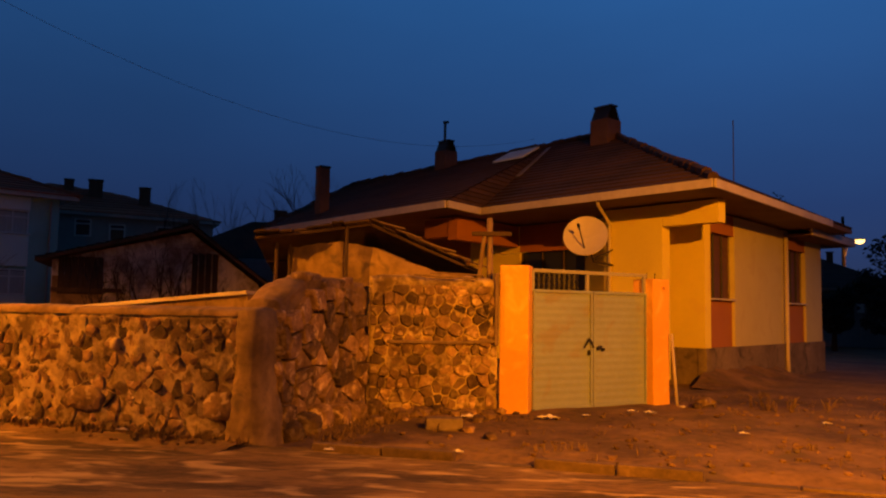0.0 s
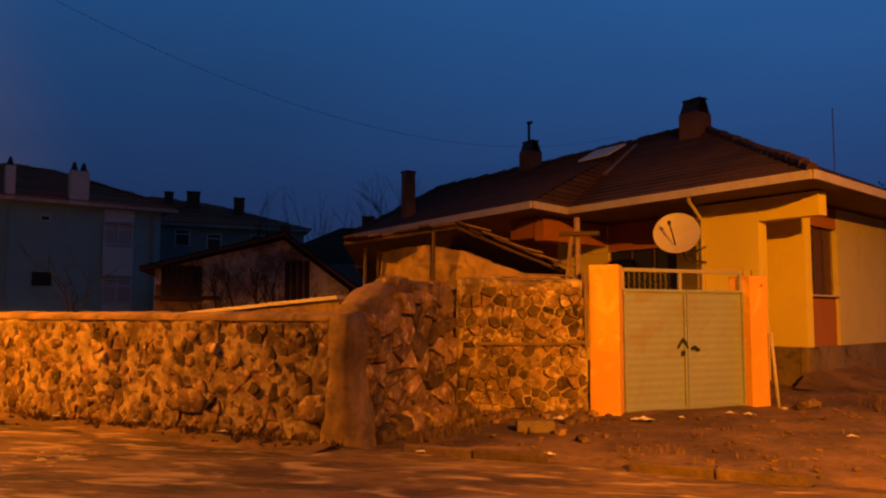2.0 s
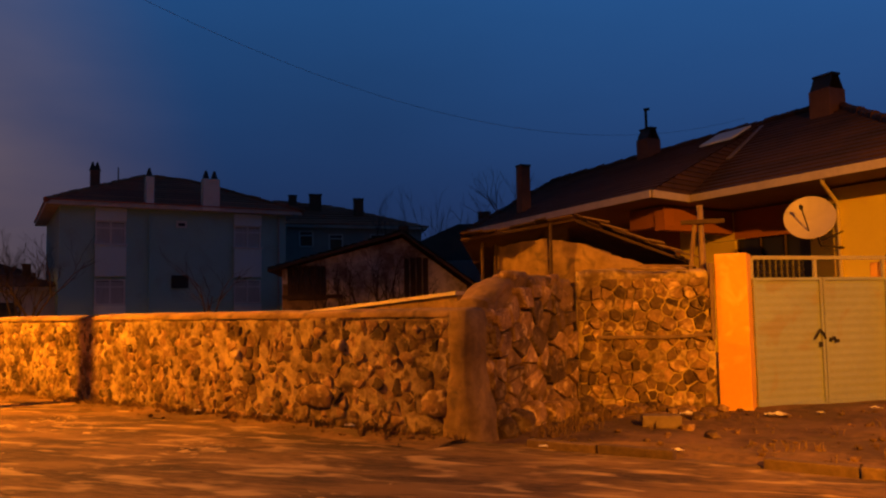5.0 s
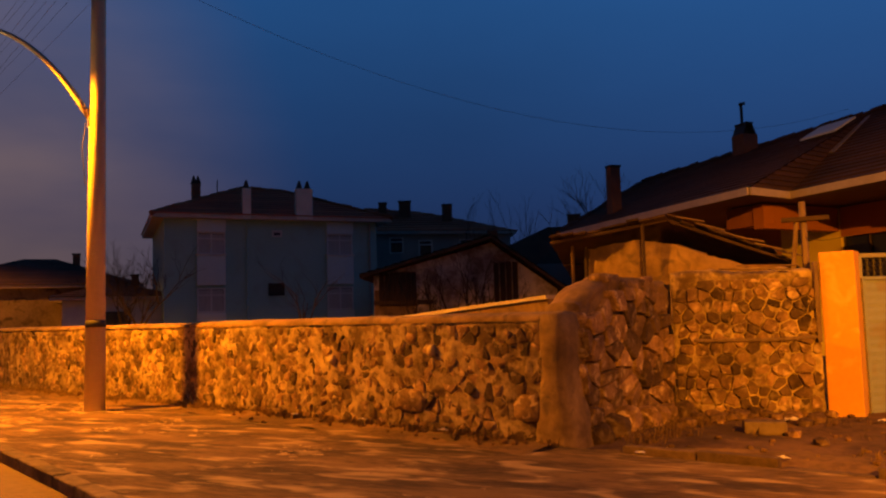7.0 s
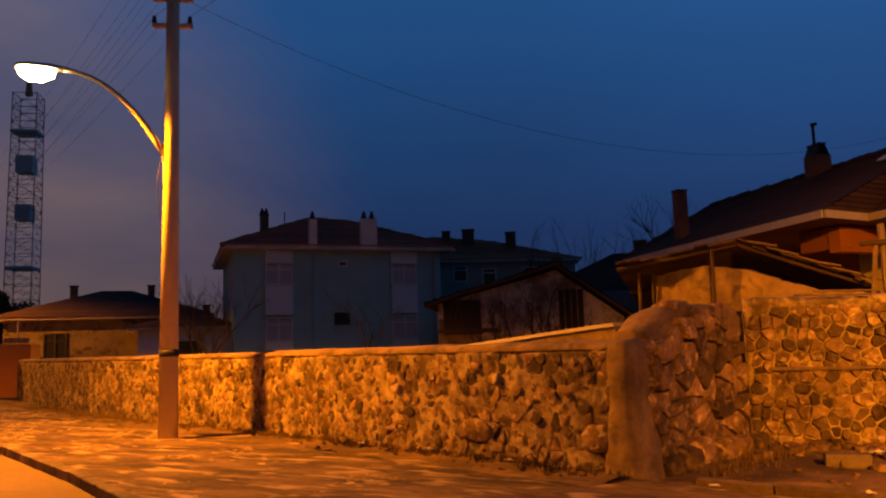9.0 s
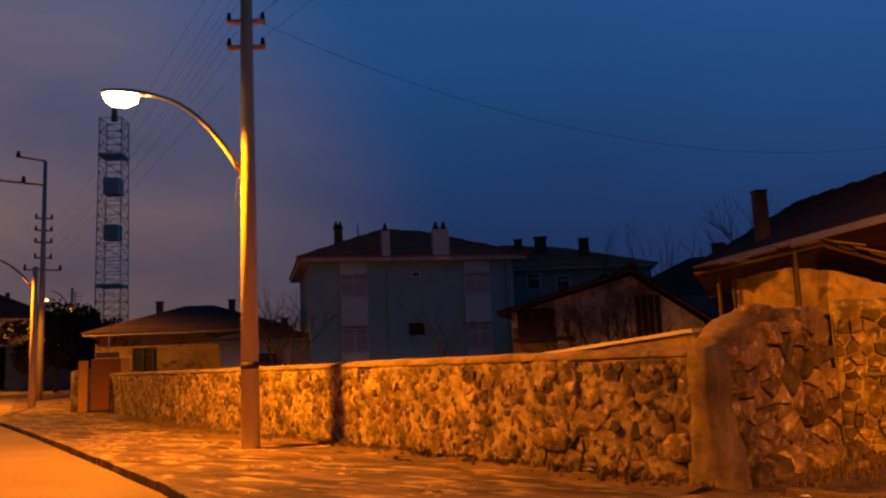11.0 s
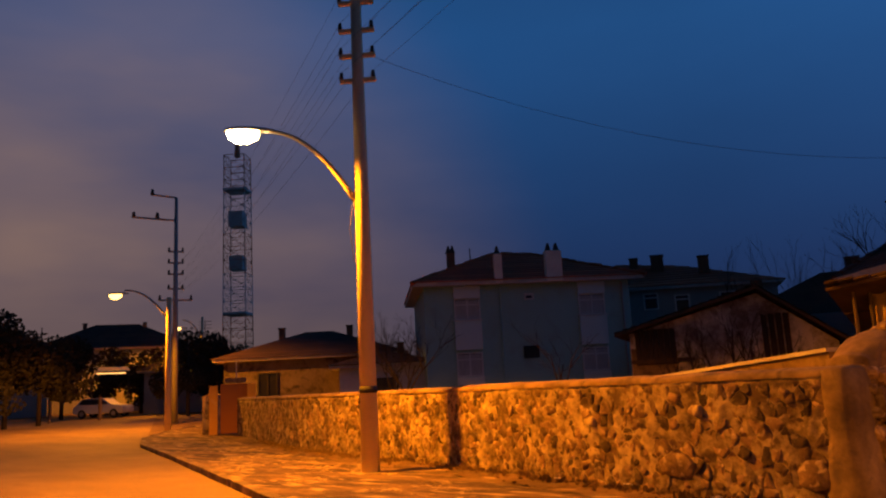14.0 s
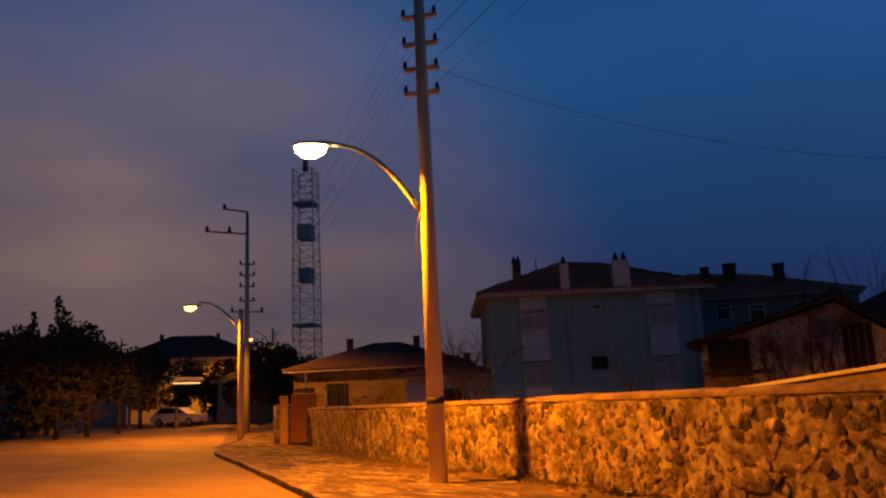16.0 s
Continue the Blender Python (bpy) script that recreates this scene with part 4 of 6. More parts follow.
# ---- street lamps and poles ----
def street_lamp(name, base, lamp, top, r0, r1, material, label, attach=5.5, lit=None):
    t = thing(name, label, "street lamp", base, "street lamps")
    part("pole", tube(B(), [base + Vector((0, 0, -0.2)), base + Vector((0, 0, top))], r0, 16, r1), material, t, smooth=True)
    u = Vector((lamp.x - base.x, lamp.y - base.y, 0))
    reach, u = u.length, u.normalized()
    z1 = lamp.z
    r_here = r0 + (r1 - r0) * attach / top
    arm = [base + u * (r_here * 0.9 + (reach - 0.55) * f) + Vector((0, 0, attach + (z1 - attach) * (1 - (1 - f) ** 2.1))) for f in np.linspace(0, 1, 12)]
    part("arm", tube(B(), arm, 0.062, 8, 0.04), M_STEEL, t, "curved steel bracket arm", True)
    part("arm_plate", box(B(), base + u * r_here + Vector((0, 0, attach + 0.02)), (0.05, 0.12, 0.35), math.degrees(math.atan2(u.y, u.x)), 0.01), M_STEEL, t)
    # the head: a tapered housing with a lit bowl below
    side = Vector((-u.y, u.x, 0))
    bm, rings = B(), []
    for s, w, hgt in ((-0.65, 0.035, 0.04), (-0.5, 0.09, 0.07), (-0.2, 0.16, 0.11), (0.15, 0.17, 0.11), (0.36, 0.12, 0.08), (0.42, 0.03, 0.03)):
        c = Vector((lamp.x, lamp.y, z1)) + u * s
        rings.append([bm.verts.new(c + side * w * math.cos(a) + Vector((0, 0, hgt * max(0, math.sin(a)) - 0.01))) for a in np.linspace(0, math.pi, 9)])
    for a, b in zip(rings, rings[1:]):
        for k in range(8):
            bm.faces.new((a[k], a[k + 1], b[k + 1], b[k]))
        bm.faces.new((a[0], b[0], b[8], a[8]))
    bmesh.ops.recalc_face_normals(bm, faces=bm.faces[:])
    head = part("head", bm, M_STEEL, t, "grey lamp housing", True)
    # bowl made deeper than a real one, its glowing shape taking in the glare
    bm, rings = B(), []
    for s, w, hgt in ((-0.3, 0.02, 0.02), (-0.26, 0.13, 0.16), (-0.05, 0.17, 0.27), (0.18, 0.17, 0.26), (0.33, 0.12, 0.15), (0.38, 0.02, 0.02)):
        c = Vector((lamp.x, lamp.y, z1 - 0.012)) + u * s
        rings.append([bm.verts.new(c + side * w * math.cos(a) - Vector((0, 0, hgt * math.sin(a)))) for a in np.linspace(0, math.pi, 9)])
    for a, b in zip(rings, rings[1:]):
        for k in range(8):
            bm.faces.new((a[k], a[k + 1], b[k + 1], b[k]))
    bowl = part("bowl", bm, lit or M_LAMP, head, "glowing sodium bowl", True)
    bowl.visible_shadow = False
    return t, u, side


lamp_pole, arm_u, arm_s = street_lamp("street_lamp", POLE, LAMP, 11.2, 0.185, 0.105, M_CONCRETE, "lit sodium lamp on a tall tapered concrete power pole")
part("band", tube(B(), [POLE + Vector((0, 0, 1.56)), POLE + Vector((0, 0, 1.69))], 0.18, 16), M_DARK, lamp_pole, "dark strap round the pole", True)
cross = Vector((0.83, 0.56, 0))
for z in (8.16, 8.72, 9.30, 9.95):
    bar = part("crossarm", box(B(), POLE + Vector((0, 0, z)), (0.78, 0.10, 0.09), math.degrees(math.atan2(cross.y, cross.x)), 0.015), M_CONCRETE, lamp_pole, "short concrete crossarm")
    for s in (-0.36, 0.33):
        p = POLE + cross * s + Vector((0, 0, z))
        part("insulator", tube(B(), [p + Vector((0, 0, 0.04)), p + Vector((0, 0, 0.10)), p + Vector((0, 0, 0.2))], 0.055, 8, 0.035), M_DARK, bar, "dark insulator", True)
part("cable", tube(B(), [POLE + arm_u * 0.2 + Vector((0, 0, 5.4)), POLE + arm_u * 0.26 + Vector((0, 0, 4.9)), POLE + arm_u * 0.2 + Vector((0, 0, 4.2))], 0.008, 5), M_BLACK, lamp_pole)

BASE_TWO = Vector((-35.9, 21.5, rise(-35.9, 21.5)))
street_lamp("street_lamp", BASE_TWO, LAMP_TWO, 6.6, 0.17, 0.12, M_CONCRETE, "lit sodium lamp on a pale concrete post at the bend", 5.6, M_LAMP_FAR)
BASE_THREE = Vector((-61.3, 40.0, rise(-61.3, 40)))
street_lamp("street_lamp", BASE_THREE, LAMP_THREE, 8.2, 0.15, 0.1, M_CONCRETE, "distant lit sodium lamp down the street", 6.4, M_LAMP_FAR)
# pole and head added for the unseen lamp that lights gate and house
street_lamp("street_lamp", Vector((8.0, -5.0, 0)), LAMP_SOUTH, 11.2, 0.205, 0.115, M_CONCRETE, "unseen sodium floodlight on a concrete power pole, added across the road to light gate and house")
street_lamp("street_lamp", Vector((27.5, 53.6, 0)), LAMP_FAR_EAST, 8.6, 0.16, 0.1, M_BARK, "distant lit sodium lamp beyond the yellow house", 6.0, M_LAMP_FAR)


def hang(a, b, sag, n=24):
    return [Vector(a).lerp(Vector(b), k / n) - Vector((0, 0, sag * 4 * (k / n) * (1 - k / n))) for k in range(n + 1)]

next_pole = thing("power_pole", "tapered concrete power pole farther along the street", "power pole", (17.7, -1.6, 0))
part("mast", tube(B(), [(17.7, -1.6, -0.2), (17.7, -1.6, 10.6)], 0.19, 14, 0.11), M_CONCRETE, next_pole, smooth=True)
for z in (7.7, 8.26, 8.84, 9.49):
    part("crossarm", box(B(), (17.7, -1.6, z), (0.78, 0.10, 0.09), 34, 0.015), M_CONCRETE, next_pole, "short concrete crossarm")

# ---- the lean-to and timbers over the old yard ----
def plank_between(a, b, c, d, k0, k1, thick):
    """A board of a sheet with corners a, b (front) and d, c (back)."""
    p = [a.lerp(b, k0), a.lerp(b, k1), d.lerp(c, k1), d.lerp(c, k0)]
    return prism(B(), p, (0, 0, thick))


lean_to = thing("lean_to_roof", "sagging lean-to roof of old grey boards over the hut", "roof", (-1.2, 13.2, 0))
rnd = random.Random(8)
for (a, b, c, d), n in ((((-3.15, 13.0, 2.84), (-1.22, 12.95, 3.10), (-0.9, 15.6, 2.3), (-3.3, 15.6, 2.2)), 9), (((-1.2, 12.95, 3.09), (0.58, 13.45, 2.36), (0.9, 15.0, 2.15), (-0.88, 15.6, 2.3)), 9)):
    a, b, c, d = (Vector(v) for v in (a, b, c, d))
    for k in range(n):
        bm = plank_between(a, b, c, d, k / n + 0.004, (k + 1) / n - 0.004, 0.03)
        sag = Vector((0, rnd.uniform(-0.10, 0.06), rnd.uniform(-0.035, 0.03)))
        for v in bm.verts:
            v.co += sag
        part("board", bm, M_BOARD, lean_to)
    # added sheet closing the board gaps, so the underside reads dark
    under = Vector((0, 0.05, -0.06))
    part("felt", prism(B(), [a + under, b + under, c + under, d + under], (0, 0, 0.02)), M_BOARD, lean_to, "dark sheet added under the boards to close their gaps")
    for f in (0.02, 0.5):
        part("batten", tube(B(), [a.lerp(d, f) - Vector((0, 0, 0.05)), a.lerp(b, 0.5).lerp(d.lerp(c, 0.5), f) - Vector((0, 0, 0.06)), b.lerp(c, f) - Vector((0, 0, 0.05))], 0.03, 6, 0.024), M_BOARD, lean_to, "round pole under the boards")
for k in range(6):
    f = 0.08 + 0.16 * k
    p = Vector((-1.2, 12.9, 3.13)).lerp(Vector((0.58, 13.4, 2.40)), f)
    part("lath", tube(B(), [p, p + Vector((0.42, 0.05, -0.13 + rnd.uniform(-0.04, 0.03)))], 0.016, 5), M_WOOD, lean_to, "split lath along the broken edge")
for x, y, z in ((-2.86, 13.35, 2.83), (-2.66, 13.5, 2.86), (-1.62, 12.98, 3.02), (-0.2, 14.6, 2.3)):
    part("prop", tube(B(), [(x, y, 0.0), (x + 0.02, y, z)], 0.034, 7, 0.028), M_BOARD, lean_to, "rough round prop", True)

cross_post = thing("wooden_cross_post", "weathered timber post with a short crossbar behind the gate pillar", "post", (0.79, 12.98, 0))
part("post", tube(B(), [(0.80, 12.98, 0), (0.79, 12.98, 1.6), (0.77, 12.97, 3.17)], 0.062, 8, 0.05), M_WOOD, cross_post, smooth=True)
part("crossbar", box(B(), (0.80, 12.9, 2.90), (0.66, 0.09, 0.07), -4, 0.012), M_BOARD, cross_post)
part("brace", tube(B(), [(0.60, 12.95, 2.15), (0.68, 12.94, 2.88)], 0.035, 6), M_WOOD, cross_post)
part("wire", tube(B(), [(0.8, 12.9, 2.62), (1.0, 12.8, 2.55), (1.4, 12.8, 2.6)], 0.006, 4), M_BLACK, cross_post)

inner = [Vector((-7.4, 14.2, 0)), Vector((-3.12, 12.6, 0))]
bm = B()
prism(bm, [inner[0] + Vector((0, 0, 0)), inner[1], inner[1] + Vector((0, 0, 1.83)), inner[0] + Vector((0, 0, 1.46))], (0.12, 0.3, 0))
inner_wall = thing("wall_inner", "low plastered inner yard wall with a sloping coping", "wall", inner[1], kind="structure")
part("body", bm, M_DAUB, inner_wall)
dn = Vector((-0.35, -0.93, 0)) * 0.05
part("coping", prism(B(), [inner[0] + dn + Vector((0, 0, 1.46)), inner[1] + dn + Vector((0, 0, 1.83)), inner[1] + dn + Vector((0, 0, 1.89)), inner[0] + dn + Vector((0, 0, 1.52))], (0.16, 0.4, 0)), M_FASCIA, inner_wall, "pale sloping coping")

# ---- rubble, litter and weeds ----
rnd = random.Random(12)


def lay(x, y):
    return max(ground_height(x, y), -0.03)


for k in range(40):
    x = rnd.uniform(-1.0, 1.0)
    y = 12.2 + 0.14 * (x + 1.2) - abs(rnd.gauss(0.15, 0.35)) - 0.12
    s = rnd.uniform(0.07, 0.2)
    t = thing("fallen_stone", "loose brown stone fallen from the rubble wall", "stone", (x, y, lay(x, y)), "fallen stones")
    part("rock", lump(B(), (x, y, lay(x, y) + s * 0.22), (s * 1.3, s, s * 0.75), rnd), M_STONE, t)
for k in range(7):
    f = (k + 0.5) / 7
    p = RET_A.lerp(RET_B, f) + outward(RET_A, RET_B) * rnd.uniform(0.12, 0.3)
    s = rnd.uniform(0.24, 0.38)
    t = thing("foot_boulder", "large dark boulder at the foot of the old wall", "stone", (p.x, p.y, 0), "foot boulders")
    part("rock", lump(B(), (p.x, p.y, lay(p.x, p.y) + s * 0.3), (s, s * 0.8, s * 1.1), rnd, 2, 0.1), M_STONE, t)
blk = thing("concrete_block", "broken pale concrete block lying on the dirt", "block", (0.05, 10.65, lay(0.05, 10.65)))
part("lump", box(B(), (0.05, 10.65, lay(0.05, 10.65) + 0.08), (0.50, 0.22, 0.17), 6, 0.03), M_PLINTH, blk)
for x, y, s in ((0.62, 9.9, 0.14), (0.55, 11.3, 0.16), (0.7, 11.7, 0.2), (0.36, 10.5, 0.15), (4.5, 13.6, 0.25), (4.7, 13.9, 0.2), (4.35, 13.45, 0.16), (-0.9, 11.0, 0.2)):
    t = thing("loose_stone", "loose stone on the bare plot", "stone", (x, y, lay(x, y)), "loose stones")
    part("rock", lump(B(), (x, y, lay(x, y) + s * 0.25), (s * 1.3, s, s * 0.8), rnd), M_STONE, t)
for x, y, s in ((1.62, 11.7, 0.11), (1.5, 11.65, 0.06), (0.42, 11.45, 0.09), (3.0, 12.4, 0.06), (3.3, 12.5, 0.07), (-5.5, 10.55, 0.05), (-3.9, 9.75, 0.05), (-6.9, 10.9, 0.04), (0.2, 8.8, 0.05), (3.9, 10.2, 0.05), (5.5, 11.3, 0.05), (2.2, 12.0, 0.04), (-1.2, 8.6, 0.04)):
    z = (lay(x, y) if y > 8.95 - 0.34 * (x + 1.2) and x > -1.4 else 0.05) + 0.005
    t = thing("litter", "crumpled pale scrap of litter on the ground", "litter", (x, y, z), "litter")
    bm = B()
    bmesh.ops.create_grid(bm, x_segments=4, y_segments=4, size=s)
    for v in bm.verts:
        v.co = Vector((v.co.x * 1.3, v.co.y * 0.8, 0.03 + s * 0.5 * noise.noise(v.co * 9 / max(s * 6, 0.3)) + 0.02)) + Vector((x, y, z))
    bmesh.ops.solidify(bm, geom=bm.faces[:], thickness=0.004)
    part("scrap", bm, M_PAPER, t)
stick = thing("white_stake", "thin white stake leaning beside the gate pillar", "stake", (4.12, 13.8, 0))
part("rod", tube(B(), [(4.12, 13.8, 0.02), (4.07, 13.95, 1.28)], 0.028, 7), M_PIPE, stick, smooth=True)
part("foot", tube(B(), [(4.12, 13.8, 0.02), (4.2, 13.65, 0.03)], 0.03, 7), M_PIPE, stick, smooth=True)
plank = thing("leaning_board", "brown board leaning on the house wall", "board", (4.9, 15.6, 0))
part("plank", prism(B(), [H(3.0, YB - 0.45, 0.0), H(2.82, YB - 0.45, 0.0), H(2.7, YB - 0.1, 1.35), H(2.76, YB - 0.1, 1.35)], HG * 0.03), M_RUST, plank)


def tufts(bm, spots, rnd, h=(0.03, 0.13), blades=9):
    for x, y, z in spots:
        for _ in range(blades):
            a, l, w = rnd.uniform(0, 6.28), rnd.uniform(*h), rnd.uniform(0.004, 0.009)
            o = Vector((x + rnd.gauss(0, 0.04), y + rnd.gauss(0, 0.04), z))
            lean = Vector((math.cos(a), math.sin(a), 0)) * l * rnd.uniform(0.1, 0.6)
            s = Vector((-math.sin(a), math.cos(a), 0)) * w
            v = [bm.verts.new(o - s), bm.verts.new(o + s), bm.verts.new(o + lean * 0.5 + Vector((0, 0, l * 0.7)) + s * 0.7), bm.verts.new(o + lean + Vector((0, 0, l)))]
            bm.faces.new(v)


spots = []
for k in range(420):
    s = rnd.uniform(0, run(WALL) * 0.75)
    p, d = along(WALL, s)
    q = p + outward(WALL[0], WALL[1]) * abs(rnd.gauss(0.02, 0.14)) + outward(WALL[0], WALL[1]) * 0.05
    spots.append((q.x, q.y, 0.02))
for k in range(170):
    x, y = rnd.uniform(-1.4, 9), rnd.uniform(7.5, 16)
    if y > 9.15 - 0.34 * (x + 1.2) and noise.noise((x * 0.8, y * 0.8, 7)) > -0.05 and (y < 12.0 + 0.14 * (x + 1) or x > 4.4):
        spots.append((x, y, lay(x, y) - 0.01))
for k in range(120):
    f = rnd.random()
    p = RET_A.lerp(RET_B, f) + outward(RET_A, RET_B) * rnd.uniform(0.1, 0.9)
    spots.append((p.x, p.y, lay(p.x, p.y) - 0.01))
bm = B()
for k in range(1500):
    if k % 3:
        x, y = rnd.uniform(-1.3, 9), rnd.uniform(7.6, 15.5)
        if y < 9.2 - 0.34 * (x + 1.2) or (y > 11.9 + 0.14 * (x + 1) and x < 4.3):
            continue
        z = lay(x, y)
    else:
        p, _ = along(WALL, rnd.uniform(0, run(WALL) * 0.8))
        p += outward(WALL[0], WALL[1]) * abs(rnd.gauss(0.1, 0.3))
        x, y, z = p.x, p.y, 0.04
    s = rnd.choice((0.02, 0.025, 0.03, 0.04, 0.06))
    lump(bm, (x, y, z + s * 0.2), (s * 1.4, s * 1.2, s * 0.8), rnd, 1, 0.25)
tagged(part("clods", bm, M_EARTH), "clods of earth and small stones strewn over the plot", "clods", kind="stuff")
bm = B()
tufts(bm, spots, rnd)
tufts(bm, [(5.6 + rnd.gauss(0, 0.25), 13.3 + rnd.gauss(0, 0.25), 0.02) for _ in range(9)], rnd, (0.1, 0.32), 9)
tagged(part("dry_grass", bm, M_GRASS), "thin tufts of dry winter grass", "grass", kind="stuff")

# ---- blue apartment house behind the wall ----
BL, BW, BN = Vector((-25.1, 28.5, 0)), Vector((0.7071, 0.7071, 0)), Vector((-0.7071, 0.7071, 0))


def F(u, v, z=0.0):
    """A place of the blue house: u along its front from the eaves corner, v behind the front wall."""
    return BL + BW * u + BN * (v + 0.5) + Vector((0, 0, z))


blue = thing("apartment_house", "two-storey blue-green rendered house with a red tiled hip roof", "house", F(5, 5))
EZ = 6.55
part("wall", prism(B(), [F(0.2, 0, 0), F(10.6, 0, 0), F(10.6, 9, 0), F(0.2, 9, 0)], (0, 0, EZ - 0.05)), M_BLUE, blue)
eave = part("roof", prism(B(), [F(-0.35, -0.5, EZ - 0.06), F(11.3, -0.5, EZ - 0.06), F(11.3, 9.5, EZ - 0.06), F(-0.35, 9.5, EZ - 0.06)], (0, 0, 0.18)), M_FASCIA, blue, "pale projecting eaves")
pk, pk2 = F(4.4, 4.4, 8.75), F(6.6, 4.6, 8.75)
e0, e1, e2, e3 = F(-0.4, -0.55, EZ + 0.12), F(11.35, -0.55, EZ + 0.12), F(11.35, 9.5, EZ + 0.12), F(-0.4, 9.5, EZ + 0.12)
bm = B()
for poly in ([e0, e1, pk2], [e0, pk2, pk], [e0, pk, e3], [e1, pk2, e2], [e3, e2, pk2], [e3, pk2, pk]):
    tile_courses(bm, poly, 0.16, 0.04)
part("roof_tiles", bm, M_TILE_FAR, eave, "dull red clay tiles", kind="stuff")
rnd = random.Random(31)
for a, b in ((e0, pk), (pk, pk2), (e1, pk2)):
    ridge_tiles(eave, a, b, rnd, M_TILE_FAR, 0.5, 0.12)


def far_window(parent, f, u0, u1, z0, z1, mullions=2, proud=0.0, curtain=True, frame_paint=None):
    """A framed window on a wall given by f(u, v, z)."""
    w = part("window", prism(B(), [f(u0, -0.02 - proud, z0), f(u1, -0.02 - proud, z0), f(u1, -0.02 - proud, z1), f(u0, -0.02 - proud, z1)], f(0, 0.01) - f(0, 0)), M_GLASS, parent)
    for k in range(mullions + 1):
        u = u0 + (u1 - u0) * k / mullions
        part("frame", prism(B(), [f(u - 0.04, -0.06 - proud, z0), f(u + 0.04, -0.06 - proud, z0), f(u + 0.04, -0.06 - proud, z1), f(u - 0.04, -0.06 - proud, z1)], f(0, 0.04) - f(0, 0)), frame_paint or M_WHITE, w)
    for z in (z0, z1 - 0.07, z0 + (z1 - z0) * 0.68):
        part("rail", prism(B(), [f(u0, -0.055 - proud, z), f(u1, -0.055 - proud, z), f(u1, -0.055 - proud, z + 0.07), f(u0, -0.055 - proud, z + 0.07)], f(0, 0.035) - f(0, 0)), frame_paint or M_WHITE, w)
    if curtain:
        part("curtain", prism(B(), [f(u0 + 0.05, -0.028 - proud, z0 + 0.05), f(u1 - 0.05, -0.028 - proud, z0 + 0.05), f(u1 - 0.05, -0.028 - proud, z1 - 0.1), f(u0 + 0.05, -0.028 - proud, z1 - 0.1)], f(0, 0.004) - f(0, 0)), M_CURTAIN, w)
    return w


for u0, u1 in ((1.66, 2.98), (7.93, 9.3)):
    for z0, z1 in ((3.33, 4.75), (0.3, 2.02), (5.86, 6.45)):
        part("bay_panel", prism(B(), [F(u0, -0.16, z0), F(u1, -0.16, z0), F(u1, -0.16, z1), F(u0, -0.16, z1)], BN * 0.15), M_PALEBLUE, blue, "pale blue panel below the window")
    far_window(blue, F, u0 + 0.05, u1 - 0.05, 4.77, 5.86, 2)
    far_window(blue, F, u0 + 0.05, u1 - 0.05, 2.04, 3.2, 2)
    part("sill", prism(B(), [F(u0 - 0.05, -0.22, 4.75), F(u1 + 0.05, -0.22, 4.75), F(u1 + 0.05, -0.22, 4.81), F(u0 - 0.05, -0.22, 4.81)], BN * 0.2), M_WHITE, blue)
far_window(blue, F, 5.25, 5.65, 5.68, 6.0, 1, curtain=False)
far_window(blue, F, 5.05, 5.75, 2.8, 3.4, 1, curtain=False, frame_paint=M_DARK)
part("downpipe", tube(B(), [F(10.2, -0.08, 6.4), F(10.2, -0.08, 0.2)], 0.05, 6), M_GREYWALL, blue)
part("downpipe", tube(B(), [F(4.0, -0.08, 6.4), F(4.0, -0.08, 0.2)], 0.04, 6), M_BLUE, blue)


def far_chimney(parent, at, w, d, z0, z1, material, hoods=1, turn=45):
    c = part("chimney", box(B(), (at.x, at.y, (z0 + z1) / 2), (w, d, z1 - z0), turn, 0.02), material, parent)
    ax = Vector((math.cos(radians(turn)), math.sin(radians(turn)), 0))
    for k in range(hoods):
        o = Vector((at.x, at.y, z1)) + ax * w * ((k + 0.5) / hoods - 0.5)
        h = 0.2
        part("hood", prism(B(), [o + ax * -0.16, o + ax * 0.16, o + Vector((0, 0, 0.42)) + ax * 0.03, o + Vector((0, 0, 0.42)) - ax * 0.03], BN * h), M_DARK, c, "black pointed chimney hood")
    return c


far_chimney(blue, F(3.93, -0.3), 0.38, 0.4, 6.5, 7.98, M_CHIM_WHITE, 1)
far_chimney(blue, F(6.73, -0.3), 0.80, 0.45, 6.5, 8.05, M_CHIM_WHITE, 2)
far_chimney(blue, F(1.9, 2.6), 0.42, 0.42, 7.2, 8.6, M_BRICK, 2)
part("aerial", tube(B(), [F(3.0, 3.0, 7.6), F(3.0, 3.0, 8.9)], 0.03, 4), M_DARK, blue)

# grey house beyond, joined to the right
ex = thing("grey_house", "grey two-storey house with a dark tiled roof and brick chimneys", "house", (-18, 43, 0))
XL, XR2 = Vector((-20.6, 41.0, 0)), Vector((-13.0, 44.4, 0))
xd = (XR2 - XL).normalized()
xn = Vector((-xd.y, xd.x, 0))


def X(u, v, z=0.0):
    return XL + xd * u + xn * v + Vector((0, 0, z))


part("wall", prism(B(), [X(-1.5, 0), X(8.2, 0), X(8.2, 8), X(-1.5, 8)], (0, 0, 6.55)), M_GREYWALL, ex)
part("eave_board", prism(B(), [X(-1.8, -0.4, 6.5), X(8.5, -0.4, 6.3), X(8.5, 8.4, 6.3), X(-1.8, 8.4, 6.5)], (0, 0, 0.14)), M_FASCIA, ex)
r0, r1 = X(-0.5, 4, 8.6), X(3.4, 4, 8.2)
bm = B()
a0, a1, a2, a3 = X(-1.9, -0.45, 6.64), X(8.6, -0.45, 6.44), X(8.6, 8.4, 6.44), X(-1.9, 8.4, 6.64)
